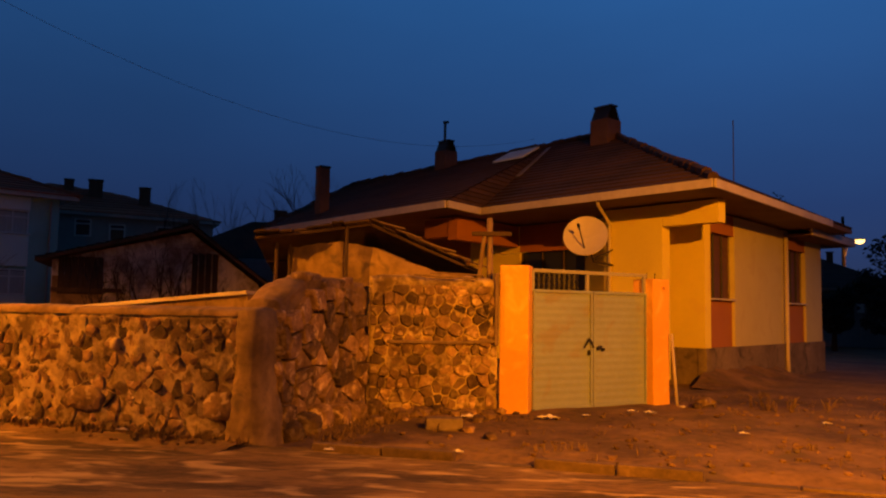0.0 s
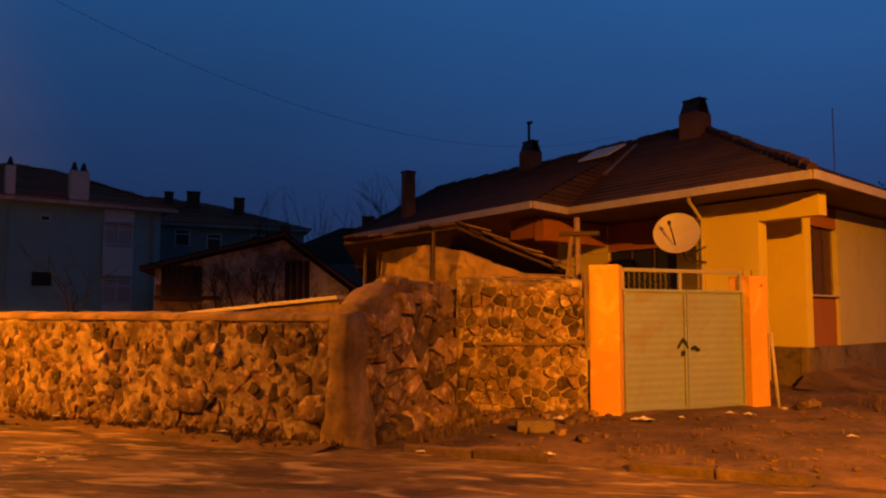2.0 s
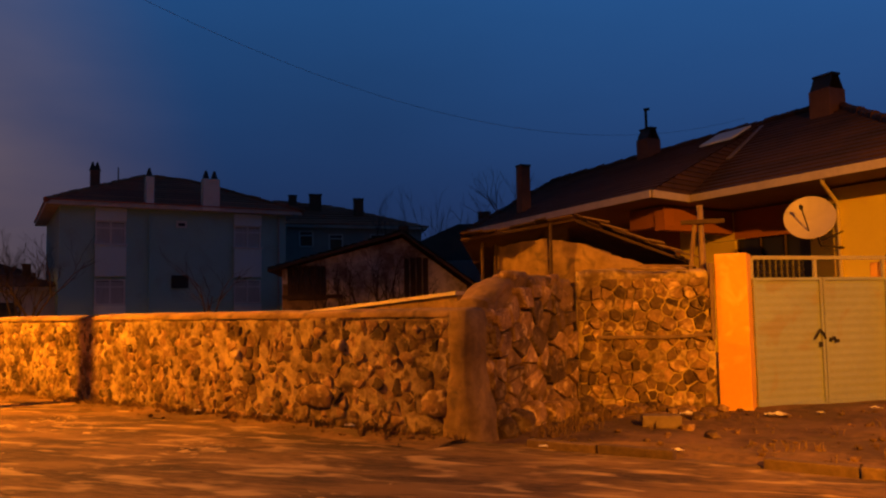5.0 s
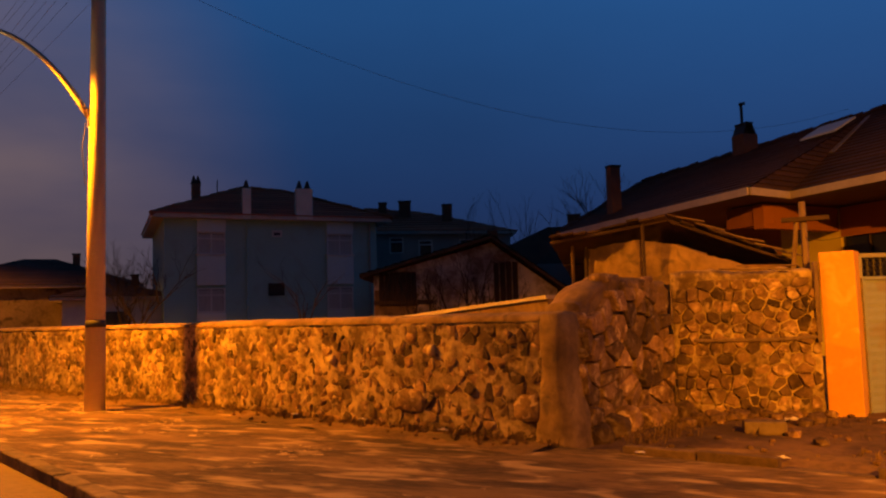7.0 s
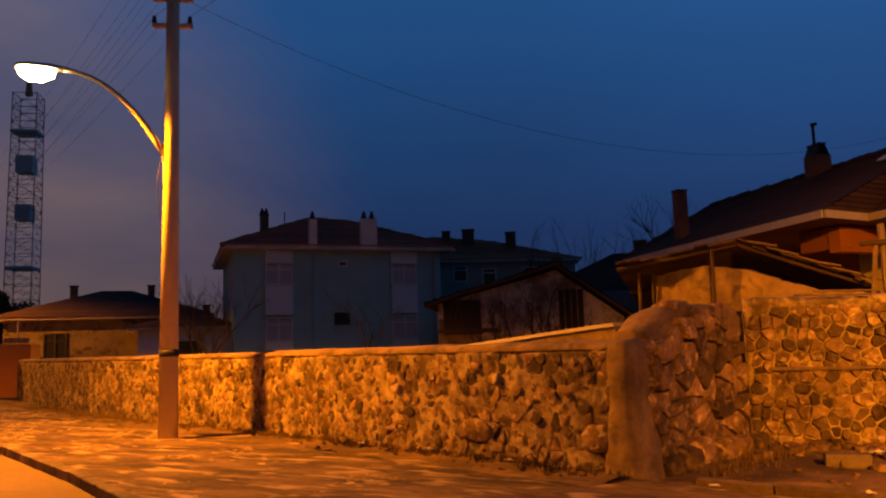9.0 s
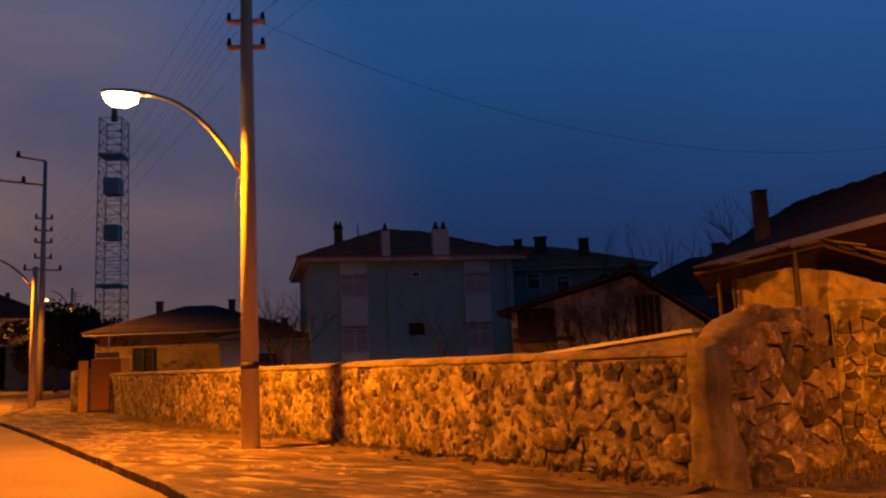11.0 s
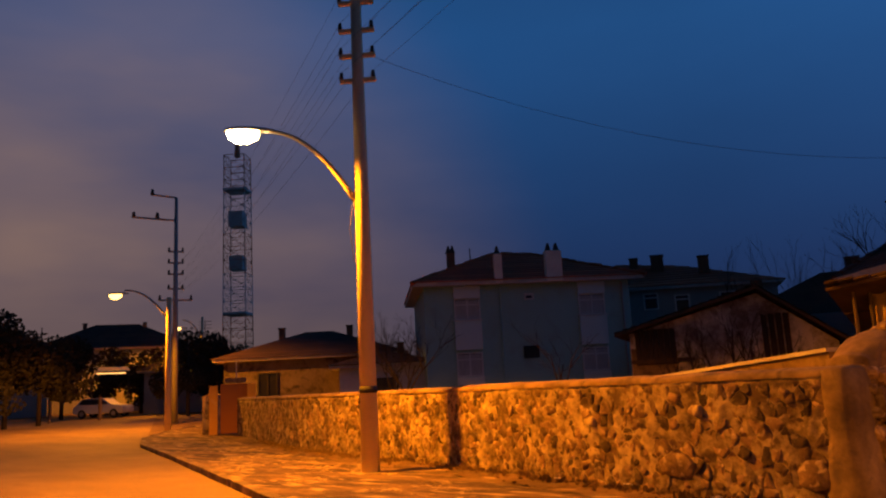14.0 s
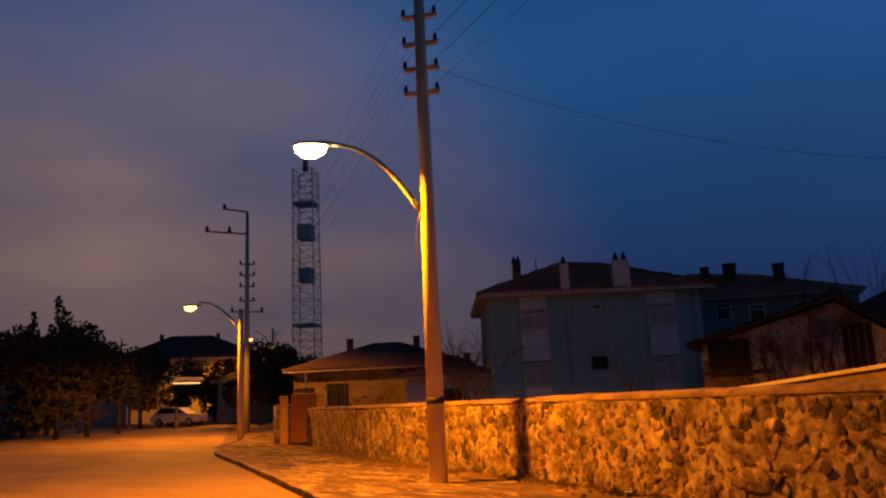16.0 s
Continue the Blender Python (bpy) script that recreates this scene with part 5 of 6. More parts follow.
for poly in ([a0, a1, r1], [a0, r1, r0], [a1, a2, r1], [a3, r0, r1], [a3, r1, a2], [a0, r0, a3]):
    tile_courses(bm, poly, 0.2, 0.04)
part("roof_tiles", bm, M_TILE_FAR, ex, kind="stuff")
for u, v, w, z1 in ((2.0, 3.0, 0.75, 8.75), (4.6, 2.0, 0.6, 8.35), (0.6, 3.5, 0.5, 8.75)):
    c = part("chimney", box(B(), X(u, v, z1 - 1.0), (w, 0.6, 2.0), 24, 0.02), M_BRICK, ex, "brick chimney")
    part("cap", box(B(), X(u, v, z1 + 0.03), (w * 1.1, 0.66, 0.08), 24), M_DARK, c)
for u, z in ((1.1, 5.3), (2.8, 5.1), (5.2, 5.1)):
    far_window(ex, X, u, u + 0.75, z, z + 0.95, 1, curtain=False)

# ---- old barn ----
SL, SD, SK = Vector((-14.36, 28.42, 0)), Vector((0.9375, 0.348, 0)), 1.45
SN = Vector((-SD.y, SD.x, 0))


def S(u, v, z=0.0):
    return SL + (SD * u + SN * v) * SK + Vector((0, 0, max(0.0, 1.6 + (z - 1.6) * SK)))


barn = thing("old_barn", "low old barn with patched plaster gable and dark tiled roof", "barn", S(2.6, 3))
part("gable_wall", prism(B(), [S(0.1, 0, 0), S(5.2, 0, 0), S(5.2, 0, 2.25), S(3.4, 0, 3.6), S(0.1, 0, 2.75)], SN * 0.3), M_BARN, barn, "patched mud plaster")
part("back_wall", prism(B(), [S(0.1, 4.5, 0), S(5.2, 4.5, 0), S(5.2, 4.5, 2.25), S(3.4, 4.5, 3.6), S(0.1, 4.5, 2.75)], SN * 0.3), M_BARN, barn)
part("side_wall", prism(B(), [S(0.1, 0.3, 0), S(0.4, 0.3, 0), S(0.4, 0.3, 2.7), S(0.1, 0.3, 2.7)], SN * 6.1), M_BARN, barn)
part("side_wall", prism(B(), [S(4.9, 0.3, 0), S(5.2, 0.3, 0), S(5.2, 0.3, 2.2), S(4.9, 0.3, 2.2)], SN * 6.1), M_BARN, barn)
for u0, u1, z0, z1 in ((0.25, 1.3, 1.9, 2.85), (3.45, 4.15, 0.2, 3.05)):
    n = int((u1 - u0) / 0.15)
    for k in range(n):
        u = u0 + (u1 - u0) * k / n
        part("board", prism(B(), [S(u, -0.05, z0), S(u + 0.14, -0.05, z0), S(u + 0.14, -0.05, z1 - 0.1 * abs(k - n * 0.5) / n), S(u, -0.05, z1)], SN * 0.04), M_BARNDARK, barn)
for k in range(7):
    u = 4.2 + 0.14 * k
    part("board", prism(B(), [S(u, -0.05, 0.3), S(u + 0.13, -0.05, 0.3), S(u + 0.13, -0.05, 2.85 - 0.1 * k), S(u, -0.05, 2.95 - 0.1 * k)], SN * 0.04), M_BARN, barn)
part("mud_patch", prism(B(), [S(0.12, -0.03, 0), S(1.3, -0.03, 0), S(1.3, -0.03, 2.35), S(0.12, -0.03, 2.35)], SN * 0.025), M_MUD, barn, "bare mud wall under the boards")
part("beam", prism(B(), [S(0.1, -0.08, 1.95), S(1.75, -0.08, 1.95), S(1.75, -0.08, 2.05), S(0.1, -0.08, 2.05)], SN * 0.06), M_BOARD, barn)
for poly in ([S(-0.25, -0.4, 2.78), S(3.4, -0.4, 3.78), S(3.4, 5.0, 3.78), S(-0.25, 5.0, 2.78)], [S(3.4, -0.4, 3.78), S(5.6, -0.4, 2.15), S(5.6, 5.0, 2.15), S(3.4, 5.0, 3.78)]):
    part("roof_slope", prism(B(), [p - Vector((0, 0, 0.14)) for p in poly], (0, 0, 0.12)), M_BOARD, barn, "dark sagging roof boards")
    bm = B()
    tile_courses(bm, poly, 0.09, 0.05)
    for v in bm.verts:
        v.co.z += 0.06 * noise.noise(v.co * 1.7)
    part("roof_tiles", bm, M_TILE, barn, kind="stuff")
part("roof_stub", box(B(), S(3.5, 1.2, 3.9), (0.45, 0.45, 0.5), 20, 0.03), M_BRICK, barn)

# dark house mass behind the barn and the yellow house
shed = thing("dark_outbuilding", "dark outbuilding with a shallow roof behind the barn", "shed", (-5.8, 37.1, 0))
part("wall", box(B(), (-7.7, 39.7, 1.95), (9.0, 6.4, 3.9), 10), M_GREYWALL, shed)
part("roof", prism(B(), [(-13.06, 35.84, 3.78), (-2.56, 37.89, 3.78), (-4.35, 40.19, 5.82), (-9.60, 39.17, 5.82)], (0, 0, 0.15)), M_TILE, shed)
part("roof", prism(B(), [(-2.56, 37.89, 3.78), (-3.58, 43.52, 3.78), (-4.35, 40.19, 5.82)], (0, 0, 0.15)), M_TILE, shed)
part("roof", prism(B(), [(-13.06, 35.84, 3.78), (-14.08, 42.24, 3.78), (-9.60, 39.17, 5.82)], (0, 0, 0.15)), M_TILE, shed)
part("chimney", box(B(), (-8.2, 39.2, 5.95), (0.64, 0.64, 1.15), 10), M_BRICK, shed)


# ---- bare trees ----
def grow(bm, p, d, length, r, depth, rnd, spread=0.55):
    n = 3
    pts = [p]
    for k in range(n):
        d = (d + Vector((rnd.gauss(0, 0.13), rnd.gauss(0, 0.13), rnd.gauss(0.04, 0.08)))).normalized()
        pts.append(pts[-1] + d * length / n)
    tube(bm, pts, r, 5 if depth > 1 else 3, r * 0.6)
    if depth:
        for k in range(rnd.choice((2, 3, 3))):
            q = pts[rnd.choice((1, 2, 3, 3))]
            a = rnd.uniform(0, 6.28)
            e = (d + Vector((math.cos(a), math.sin(a), rnd.uniform(-0.1, 0.35))) * spread).normalized()
            grow(bm, q, e, length * rnd.uniform(0.6, 0.8), r * 0.55, depth - 1, rnd, spread)


def bare_tree(at, height, seed, label, limbs=3, depth=4, r=0.07, spread=0.55):
    rnd = random.Random(seed)
    t = thing("bare_tree", label, "tree", at, "bare trees")
    o = Vector(at)
    part("trunk", tube(B(), [o - Vector((0, 0, 0.1)), o + Vector((0.03, 0, height * 0.16)), o + Vector((0.05, 0.02, height * 0.3))], r * 1.5, 8, r), M_BARK, t, smooth=True)
    for k in range(limbs):
        bm = B()
        a = 6.28 * k / limbs + rnd.uniform(-0.4, 0.4)
        grow(bm, o + Vector((0.05, 0.02, height * (0.24 + 0.03 * (k % 3)))), Vector((math.cos(a) * spread, math.sin(a) * spread, 1)).normalized(), height * 0.3, r * 0.75, depth, rnd, spread)
        part("limb", bm, M_BARK, t)


bare_tree((-15.2, 24.6, 0), 4.3, 1, "bare forked fruit tree before the blue house", 3, 3, 0.045, 0.6)
bare_tree((-20.6, 22.2, 0), 4.6, 2, "bare tree with dense twigs beside the blue house", 3, 4, 0.07)
bare_tree((-21.8, 22.9, 0), 4.4, 12, "bare tree with dense twigs beside the blue house", 3, 4, 0.06)
bare_tree((-13.4, 39.8, 0), 8.6, 3, "tall thin bare tree behind the barn", 3, 3, 0.045, 0.35)
bare_tree((-11.3, 40.0, 0), 8.2, 4, "tall thin bare tree behind the barn", 3, 3, 0.045, 0.35)
bare_tree((-4.6, 32.0, 0), 7.2, 5, "bare tree rising behind the tiled roof", 4, 4, 0.09, 0.5)
bare_tree((-5.9, 33.5, 0), 6.6, 15, "bare tree rising behind the tiled roof", 4, 4, 0.09, 0.5)
for k, (u, h) in enumerate(((1.2, 2.8), (1.75, 3.1), (2.2, 3.2), (2.75, 3.5), (3.1, 3.4), (3.7, 2.7))):
    p = S(u, -0.7 - 0.2 * (k % 2))
    bare_tree((p.x, p.y, 0), 1.6 + (h - 1.6) * SK, 40 + k, "leggy bare shrub against the barn wall", 3, 3, 0.04, 0.4)
for k, (x, y, h) in enumerate(((-26.5, 31.5, 4.6), (-31, 31, 4.2), (-29.5, 33.5, 5.4), (-41.5, 37.5, 5.0))):
    bare_tree((x, y, rise(x, y)), h, 60 + k, "bare garden tree between the houses", 3, 4, 0.07)


# ---- leafy dark crowns ----
def crown(bm, c, radii, rnd, n, size):
    for _ in range(n):
        while True:
            v = Vector((rnd.uniform(-1, 1), rnd.uniform(-1, 1), rnd.uniform(-1, 1)))
            if 0.25 < v.length < 1 and v.length > 0.9 * abs(noise.noise(v * 2.1 + Vector(c))) + 0.2:
                break
        o = Vector(c) + Vector((v.x * radii[0], v.y * radii[1], v.z * radii[2]))
        a = Vector((rnd.gauss(0, 1), rnd.gauss(0, 1), rnd.gauss(0, 1))).normalized() * size * rnd.uniform(0.5, 1.3)
        b = a.orthogonal().normalized() * size * rnd.uniform(0.3, 0.7)
        bm.faces.new([bm.verts.new(o - a), bm.verts.new(o + b), bm.verts.new(o + a * 0.8), bm.verts.new(o - b)])


def dark_tree(at, h, w, seed, label, cone=False):
    rnd = random.Random(seed)
    o = Vector(at)
    t = thing("evergreen_tree", label, "tree", at, "dark evergreens")
    part("trunk", tube(B(), [o - Vector((0, 0, 0.1)), o + Vector((0.05, 0, h * 0.5)), o + Vector((0, 0, h * 0.93))], 0.16, 7, 0.03), M_BARK, t, smooth=True)
    for k in range(6):
        a = rnd.uniform(0, 6.28)
        z = h * rnd.uniform(0.25, 0.7)
        part("limb", tube(B(), [o + Vector((0, 0, z)), o + Vector((math.cos(a) * w * 0.4, math.sin(a) * w * 0.4, z + h * 0.08))], 0.05, 5, 0.02), M_BARK, t)
    bm = B()
    if cone:
        for k in range(9):
            f = k / 8
            crown(bm, o + Vector((rnd.gauss(0, 0.12), rnd.gauss(0, 0.12), h * (0.16 + 0.8 * f))), (w * 0.55 * (1 - f) + 0.2,) * 2 + (h * 0.085,), rnd, int(300 * (1.1 - f)), 0.2)
    else:
        for k in range(8):
            c = o + Vector((rnd.uniform(-0.35, 0.35) * w, rnd.uniform(-0.35, 0.35) * w, h * rnd.uniform(0.3, 0.85)))
            crown(bm, c, (w * rnd.uniform(0.22, 0.38),) * 2 + (h * rnd.uniform(0.13, 0.22),), rnd, 420, 0.17)
    part("crown", bm, M_NEEDLE, t)


for k, (az, dist, h, w, cone) in enumerate(((-74.5, 52, 7.2, 5.0, 0), (-72.5, 56, 7.6, 4.0, 1), (-70.6, 52, 8.2, 4.4, 1), (-68.8, 54, 7.4, 4.6, 0), (-66.9, 56, 6.6, 4.8, 0), (-65.6, 66, 6.2, 4.4, 0), (-62.9, 73, 6.0, 4.0, 0), (-60.8, 73, 5.6, 4.0, 0), (-76.5, 50, 7.0, 5.0, 0), (-57.8, 62, 6.4, 4.6, 0), (-56.6, 66, 6.8, 4.6, 0), (-55.4, 64, 6.0, 4.4, 0), (-79, 50, 7, 5, 0))):
    x, y = dist * math.sin(radians(az)), dist * math.cos(radians(az))
    dark_tree((x, y, rise(x, y)), h, w, 80 + k, "dark evergreen garden tree across the road", cone)
for k, (az, dist, h, w) in enumerate(((26.5, 44, 3.2, 2.0), (30.0, 42, 4.6, 2.6), (32.0, 48, 6.5, 5.0), (26.6, 62, 4.2, 3.0), (23.0, 46, 8.2, 3.0))):
    x, y = dist * math.sin(radians(az)), dist * math.cos(radians(az))
    dark_tree((x, y, 0), h, w, 120 + k, "dark tree beyond the yellow house")


# ---- houses down the street ----
def small_house(az, dist, width, depth, wall_h, roof_h, turn, wall_material, label, windows=3):
    x, y = dist * math.sin(radians(az)), dist * math.cos(radians(az))
    z = rise(x, y)
    m = Matrix.Translation((x, y, z)) @ Matrix.Rotation(radians(turn), 4, "Z")

    def f(u, v, zz=0.0):
        return m @ Vector((u - width / 2, v, zz))

    t = thing("village_house", label, "house", (x, y, z), "village houses")
    part("wall", prism(B(), [f(0, 0), f(width, 0), f(width, depth), f(0, depth)], (0, 0, wall_h)), wall_material, t)
    part("eave_board", prism(B(), [f(-0.5, -0.5, wall_h), f(width + 0.5, -0.5, wall_h), f(width + 0.5, depth + 0.5, wall_h), f(-0.5, depth + 0.5, wall_h)], (0, 0, 0.15)), M_FASCIA, t)
    a = [f(-0.6, -0.6, wall_h + 0.15), f(width + 0.6, -0.6, wall_h + 0.15), f(width + 0.6, depth + 0.6, wall_h + 0.15), f(-0.6, depth + 0.6, wall_h + 0.15)]
    p, q = f(min(width, depth) / 2, depth / 2, wall_h + roof_h), f(width - min(width, depth) / 2 + 0.01, depth / 2, wall_h + roof_h)
    bm = B()
    for poly in ([a[0], a[1], q], [a[0], q, p], [a[1], a[2], q], [a[3], p, q], [a[3], q, a[2]], [a[0], p, a[3]]):
        tile_courses(bm, poly, 0.11, 0.02)
    part("roof_tiles", bm, M_TILE, t, kind="stuff")
    for k in range(windows):
        u = width * (k + 0.5) / windows - 0.5
        far_window(t, f, u, u + 1.0, wall_h * 0.4, wall_h * 0.8, 2, curtain=False, frame_paint=M_DARK)
    for u in (width * 0.28, width * 0.7):
        c = part("chimney", box(B(), f(u, depth * 0.4, wall_h + roof_h * 0.85), (0.36, 0.36, 0.9), turn, 0.02), M_BRICK, t)
        part("cap", box(B(), f(u, depth * 0.4, wall_h + roof_h * 0.85 + 0.47), (0.44, 0.44, 0.06), turn), M_DARK, c)
    return t, f


# this pale wall takes the dark plinth colour in place of its dim light
small_house(-49.4, 44, 9.5, 8, 3.4, 1.75, 42, M_PLINTH, "low pale house with a dark hip roof behind the garden wall", 2)
small_house(-44.2, 40, 4.5, 5, 2.75, 0.95, 44, M_WHITE, "small white annex with one dark window", 1)
small_house(-62.6, 80, 13, 9, 5.8, 2.7, 58, M_GREYWALL, "two-storey house with a dark roof beyond the road bend", 3)
small_house(-57.0, 70, 9, 8, 3.4, 2.6, 50, M_GREYWALL, "dark-roofed house beside the mast", 2)
small_house(-71.8, 75, 14, 9, 5.5, 2.6, 62, M_GREYWALL, "large dark house behind the evergreens", 3)
small_house(24.2, 50, 10, 8, 3.2, 2.3, -24, M_GREYWALL, "dark house beyond the rear wing", 2)
strip_lamp = thing("shop_awning_light", "lit strip light under a low awning", "strip light", (-60.5, 31.0, 3.6))
part("tube", tube(B(), [(-60.9, 30.3, 4.0), (-60.0, 32.2, 3.98)], 0.05, 6), M_TUBE, strip_lamp)
part("awning", prism(B(), [(-61.2, 29.9, 4.15), (-60.1, 32.6, 4.15), (-61.6, 33.2, 4.5), (-62.6, 30.5, 4.5)], (0, 0, 0.06)), M_GREYWALL, strip_lamp)
part("post", tube(B(), [(-61.2, 30.0, 0.6), (-61.2, 30.0, 4.15)], 0.05, 6), M_DARK, strip_lamp)
part("post", tube(B(), [(-60.1, 32.5, 0.6), (-60.1, 32.5, 4.15)], 0.05, 6), M_DARK, strip_lamp)

for x, y, z, h in ((-32.6, 32.2, 4.6, 1.0), (-36.0, 31.2, 4.0, 1.0), (-52.5, 34.5, 6.0, 1.6)):
    t = thing("roof_aerial", "thin comb television aerial on a roof", "aerial", (x, y, z), "roof aerials")
    part("rod", tube(B(), [(x, y, z - 1.2), (x, y, z + h)], 0.03, 5), M_DARK, t)
    for k in range(3):
        part("element", tube(B(), [(x - 0.45, y - 0.3, z + h - 0.15 - 0.25 * k), (x + 0.45, y + 0.3, z + h - 0.15 - 0.25 * k)], 0.02, 4), M_DARK, t)

# ---- the second gate at the far end of the wall ----
g2 = thing("garden_gate", "weathered brown garden gate between plastered posts", "gate", (-29.3, 20.8, 0))
zz = rise(-29.5, 20.6)
part("leaf", box(B(), (-29.35, 20.75, zz + 1.1), (1.15, 0.05, 2.1), 52, 0.01), M_RUST, g2)
part("post", box(B(), (-29.85, 20.05, zz + 1.05), (0.35, 0.35, 2.1), 52, 0.02), M_OCHRE, g2)
part("post", box(B(), (-28.85, 21.3, zz + 1.05), (0.35, 0.35, 2.15), 52, 0.02), M_OCHRE, g2)
part("hood", box(B(), (-29.4, 20.85, zz + 2.3), (0.9, 0.3, 0.22), 52, 0.02), M_WOOD, g2, "weathered hood over the gate")
part("rod", tube(B(), [(-29.34, 20.86, 2.2), (-29.34, 20.86, 3.25)], 0.03, 6), M_PIPE, g2)
bm = mortar_core(Vector((-29.9, 20.0, 0)), Vector((-33.5, 23.8, 0)), outward(Vector((-29.9, 20.0, 0)), Vector((-33.5, 23.8, 0))), -0.1, 1.75, 0.4, 33.0, 0.01, 0.15)
setting("wall_far_garden", bm, M_MORTAR, "plastered garden wall past the second gate", True)

# ---- tall power pole with crossarms ----
tp = Vector((-42.7, 26.0, rise(-42.7, 26)))
pole = thing("power_pole", "tall dark power pole with offset crossarms and insulators", "power pole", tp)
part("mast", tube(B(), [tp, tp + Vector((0, 0, 14.0 - tp.z))], 0.2, 10, 0.1), M_STEEL, pole, smooth=True)
pd = Vector((-0.5, -0.866, 0))
for z, l, ins in ((12.55, 2.5, (1.1, 2.45)), (14.0, 1.45, (1.4,))):
    arm = part("crossarm", tube(B(), [Vector((tp.x, tp.y, z)), Vector((tp.x, tp.y, z + 0.15)) + pd * l], 0.07, 6), M_STEEL, pole)
    for s in ins:
        q = Vector((tp.x, tp.y, z + 0.12)) + pd * s
        part("insulator", tube(B(), [q, q + Vector((0, 0, 0.35))], 0.13, 8, 0.08), M_DARK, arm, "", True)
for z in (10.6, 9.9, 9.2, 8.3):
    arm = part("crossarm", box(B(), (tp.x, tp.y, z), (0.9, 0.1, 0.1), 60), M_STEEL, pole)
    for s in (-0.4, 0.4):
        q = Vector((tp.x, tp.y, z)) + pd * s
        part("insulator", tube(B(), [q, q + Vector((0, 0, 0.25))], 0.08, 6, 0.05), M_DARK, arm)
arm = part("crossarm", box(B(), (tp.x, tp.y, 7.6), (1.9, 0.1, 0.1), 60), M_STEEL, pole)
for s in (-0.9, 0.9):
    q = Vector((tp.x, tp.y, 7.6)) + pd * s
    part("insulator", tube(B(), [q, q + Vector((0, 0, 0.3))], 0.09, 6, 0.06), M_DARK, arm)

# ---- lattice mast ----
mx, my = 120 * math.sin(radians(-54.45)), 120 * math.cos(radians(-54.45))
mast = thing("lattice_mast", "tall red and white lattice telecom mast", "telecom mast", (mx, my, rise(mx, my)))
half0, half1, top = 1.75, 1.55, 38.0
z0 = rise(mx, my)
lev = list(np.linspace(z0, top, 19))


def leg(k, z):
    h = half0 + (half1 - half0) * (z - z0) / (top - z0)
    a = radians(35.5 + 45 + 90 * k)
    return Vector((mx + h * 1.414 * math.cos(a), my + h * 1.414 * math.sin(a), z))


for i, (a, b) in enumerate(zip(lev, lev[1:])):
    m = M_RED if (i // 3) % 2 else M_MASTWHITE
    for k in range(4):
        part("mast_leg", tube(B(), [leg(k, a), leg(k, b)], 0.075, 5), m, mast)
        part("mast_brace", tube(B(), [leg(k, a), leg((k + 1) % 4, b)], 0.03, 4), m, mast)
        part("mast_brace", tube(B(), [leg((k + 1) % 4, a), leg(k, b)], 0.03, 4), m, mast)
        part("mast_girt", tube(B(), [leg(k, b), leg((k + 1) % 4, b)], 0.05, 4), m, mast)
        part("mast_brace", tube(B(), [leg(k, (a + b) / 2), leg((k + 1) % 4, (a + b) / 2)], 0.025, 4), m, mast)
for z, h, w in ((28.1, 2.4, 2.2), (21.4, 2.2, 2.0), (13.8, 0.35, 3.5), (32.6, 0.35, 3.4)):
    part("platform", box(B(), (mx, my, z), (w, w, h), 35.5, 0.05), M_MASTWHITE, mast, "pale boxed platform")
part("mast_tip", tube(B(), [(mx, my, top), (mx, my, top + 5)], 0.5, 6, 0.1), M_RED, mast)

# ---- parked car ----
ca, cd = -63.1, 66
cx, cy = cd * math.sin(radians(ca)), cd * math.cos(radians(ca))
cz = rise(cx, cy) + 0.02
car = thing("parked_car", "silver hatchback parked beside the road", "car", (cx, cy, cz))
cm = Matrix.Translation((cx, cy, cz)) @ Matrix.Rotation(radians(32), 4, "Z")


def car_solid(profile, half):
    bm = B()
    prism(bm, [Vector((x, -half, z)) for x, z in profile], (0, half * 2, 0))
    bmesh.ops.bevel(bm, geom=bm.edges[:], offset=0.05, segments=2, affect="EDGES")
    bm.transform(cm)
    return bm


body = part("body", car_solid([(-2.0, 0.3), (2.0, 0.3), (2.05, 0.55), (1.95, 0.85), (1.1, 0.95), (-1.9, 0.98), (-2.05, 0.6)], 0.83), M_CARPAINT, car, smooth=False)
part("cabin", car_solid([(-1.85, 0.96), (1.05, 0.94), (0.35, 1.42), (-1.35, 1.46)], 0.72), M_CARPAINT, car)
for s in (-0.725, 0.705):
    bm = B()
    prism(bm, [Vector((x, s, z)) for x, z in ((-1.6, 1.0), (0.85, 0.99), (0.3, 1.37), (-1.25, 1.4))], (0, 0.02, 0))
    bm.transform(cm)
    part("side_window", bm, M_GLASS, car)
for x in (-1.25, 1.3):
    for y in (-0.86, 0.66):
        bm = B()
        tube(bm, [(x, y, 0.31), (x, y + 0.2, 0.31)], 0.31, 16)
        bm.transform(cm)
        w = part("wheel", bm, M_RUBBER, car)
        bm = B()
        tube(bm, [(x, y - 0.01, 0.31), (x, y + 0.21, 0.31)], 0.19, 12)
        bm.transform(cm)
        part("rim", bm, M_STEEL, w)
for y in (-0.6, 0.5):
    bm = box(B(), (2.02, y + 0.05, 0.7), (0.08, 0.3, 0.14), 0, 0.02)
    bm.transform(cm)
    part("headlight", bm, M_WHITE, car)

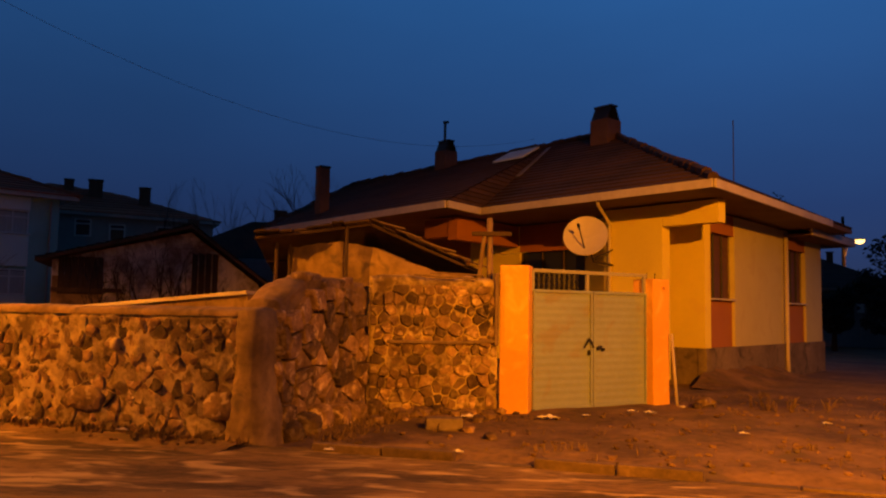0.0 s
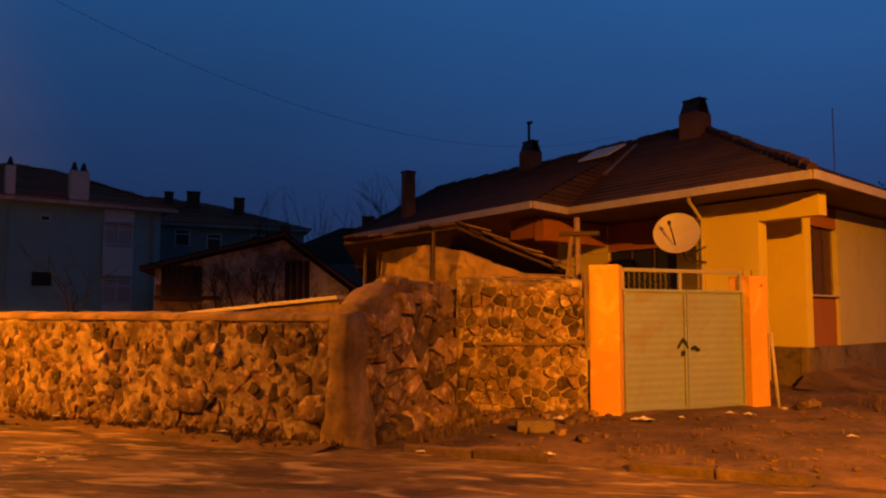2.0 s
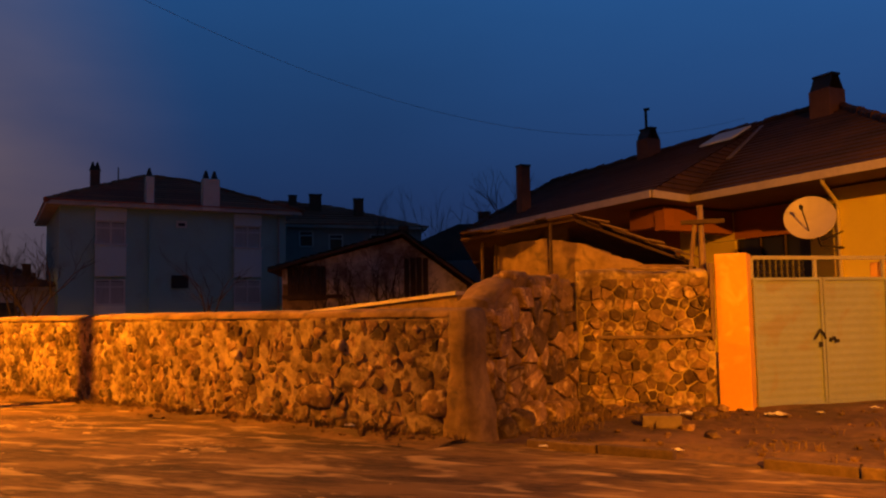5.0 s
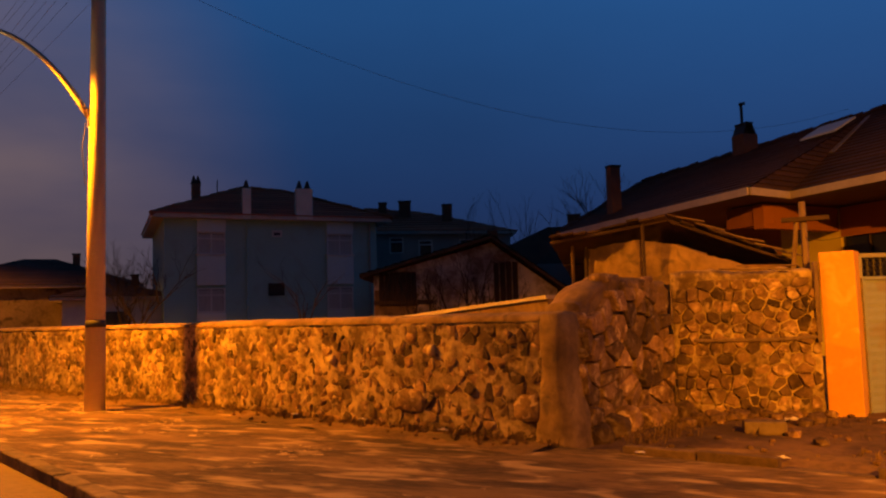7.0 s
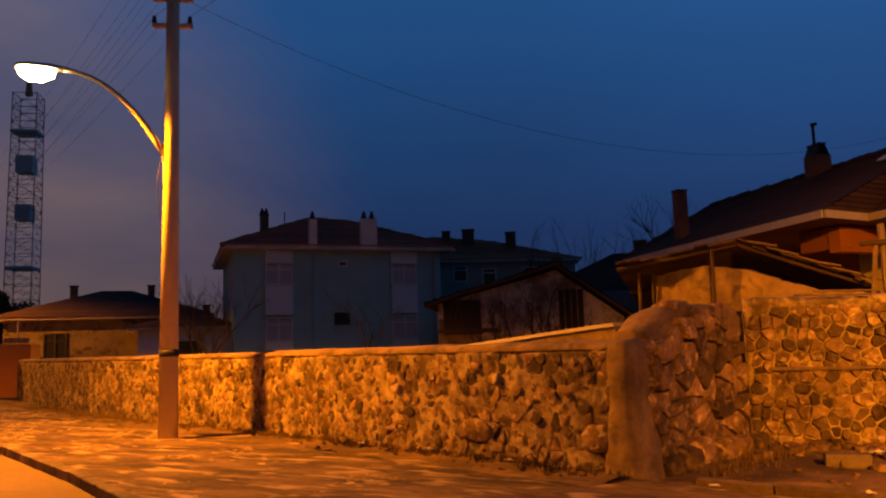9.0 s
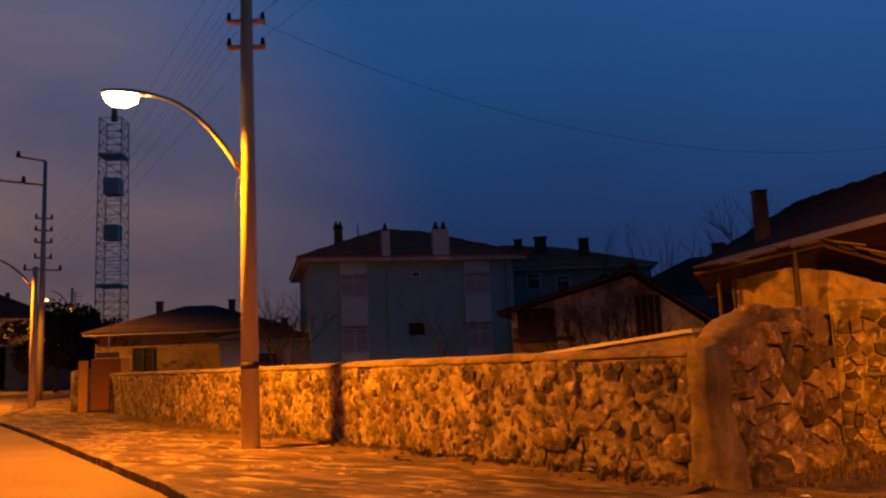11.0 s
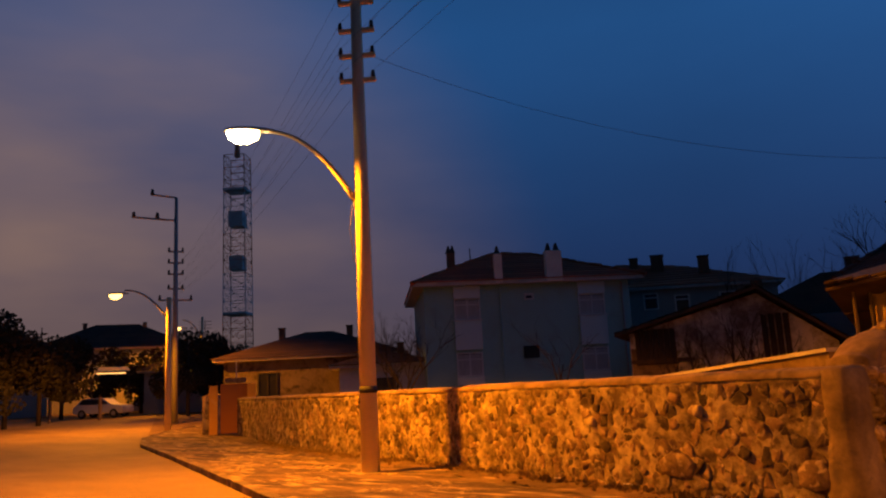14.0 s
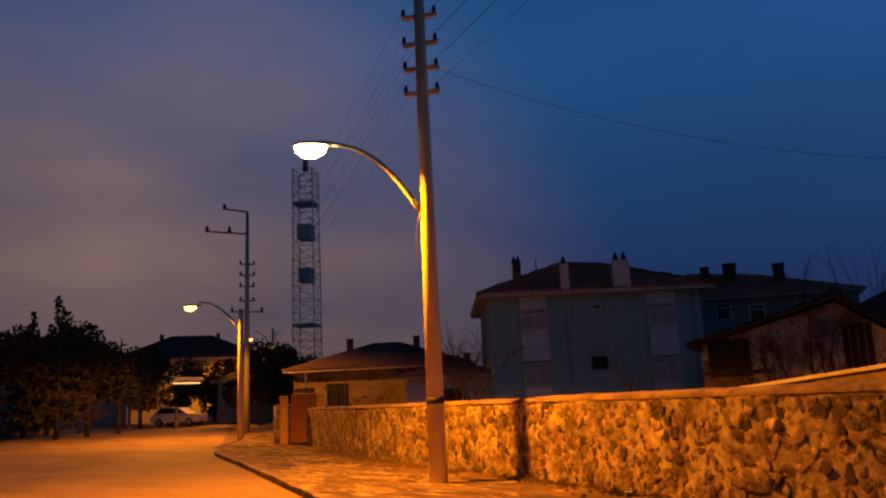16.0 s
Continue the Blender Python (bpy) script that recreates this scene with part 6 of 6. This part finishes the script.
# low wall and posts across the road
far_fence = thing("garden_fence", "low pale wall with wooden posts across the road", "fence", (-57, 18, rise(-57, 18)))
part("low_wall", upright(B(), (-58.5, 12.0), (-56.6, 20.0), rise(-57, 18) - 0.1, rise(-57, 18) + 0.9, 0.25), M_PLINTH, far_fence)
for k in range(6):
    p = Vector((-58.5, 12.0, 0)).lerp(Vector((-54.0, 27.0, 0)), k / 5)
    part("post", box(B(), (p.x + 0.3, p.y, rise(p.x, p.y) + 0.75), (0.18, 0.18, 1.7), 10, 0.02), M_WOOD, far_fence)

# chevron sign by the far street
sign = thing("chevron_sign", "small white chevron road sign on a post", "road sign", (23.5, 44.1, 0))
part("post", tube(B(), [(23.5, 44.1, 0), (23.5, 44.1, 2.2)], 0.03, 6), M_STEEL, sign)
board = part("panel", box(B(), (23.5, 44.05, 2.2), (0.36, 0.03, 0.5), -28, 0.005), M_SIGN, sign)
sx = Vector((math.cos(radians(-28)), math.sin(radians(-28)), 0))
sy = Vector((sx.y, -sx.x, 0)) * 0.03
o = Vector((23.5, 44.05, 2.2)) + sy
part("chevron", prism(B(), [o - sx * 0.18 + Vector((0, 0, 0.14)), o - sx * 0.18 - Vector((0, 0, 0.14)), o + sx * 0.02], sy * 0.3), M_BLACK, board, "black arrow on the sign")

# ---- overhead wires ----
def wire(a, b, sag, r, label, n=24):
    t = thing("overhead_wire", label, "wire", a, "overhead wires")
    part("strand", tube(B(), hang(a, b, sag, n), r, 4), M_BLACK, t)


tops = {z: [POLE + cross * s + Vector((0, 0, z + 0.2)) for s in (-0.36, 0.33)] for z in (8.16, 8.72, 9.30, 9.95)}
wire(POLE + Vector((0.15, 0.1, 8.75)), Vector((3.0, 26.0, 7.45)), 1.85, 0.0045, "sagging service cable from the pole to the yellow house")
for z in (8.16, 8.72, 9.30, 9.95):
    for p in tops[z]:
        wire(p, Vector((17.7, -1.6, z - 0.4)), 0.5, 0.0032, "thin power line along the street")
        wire(p, tp + Vector((0, 0, z - 0.6)), 0.6, 0.0032, "thin power line along the street")
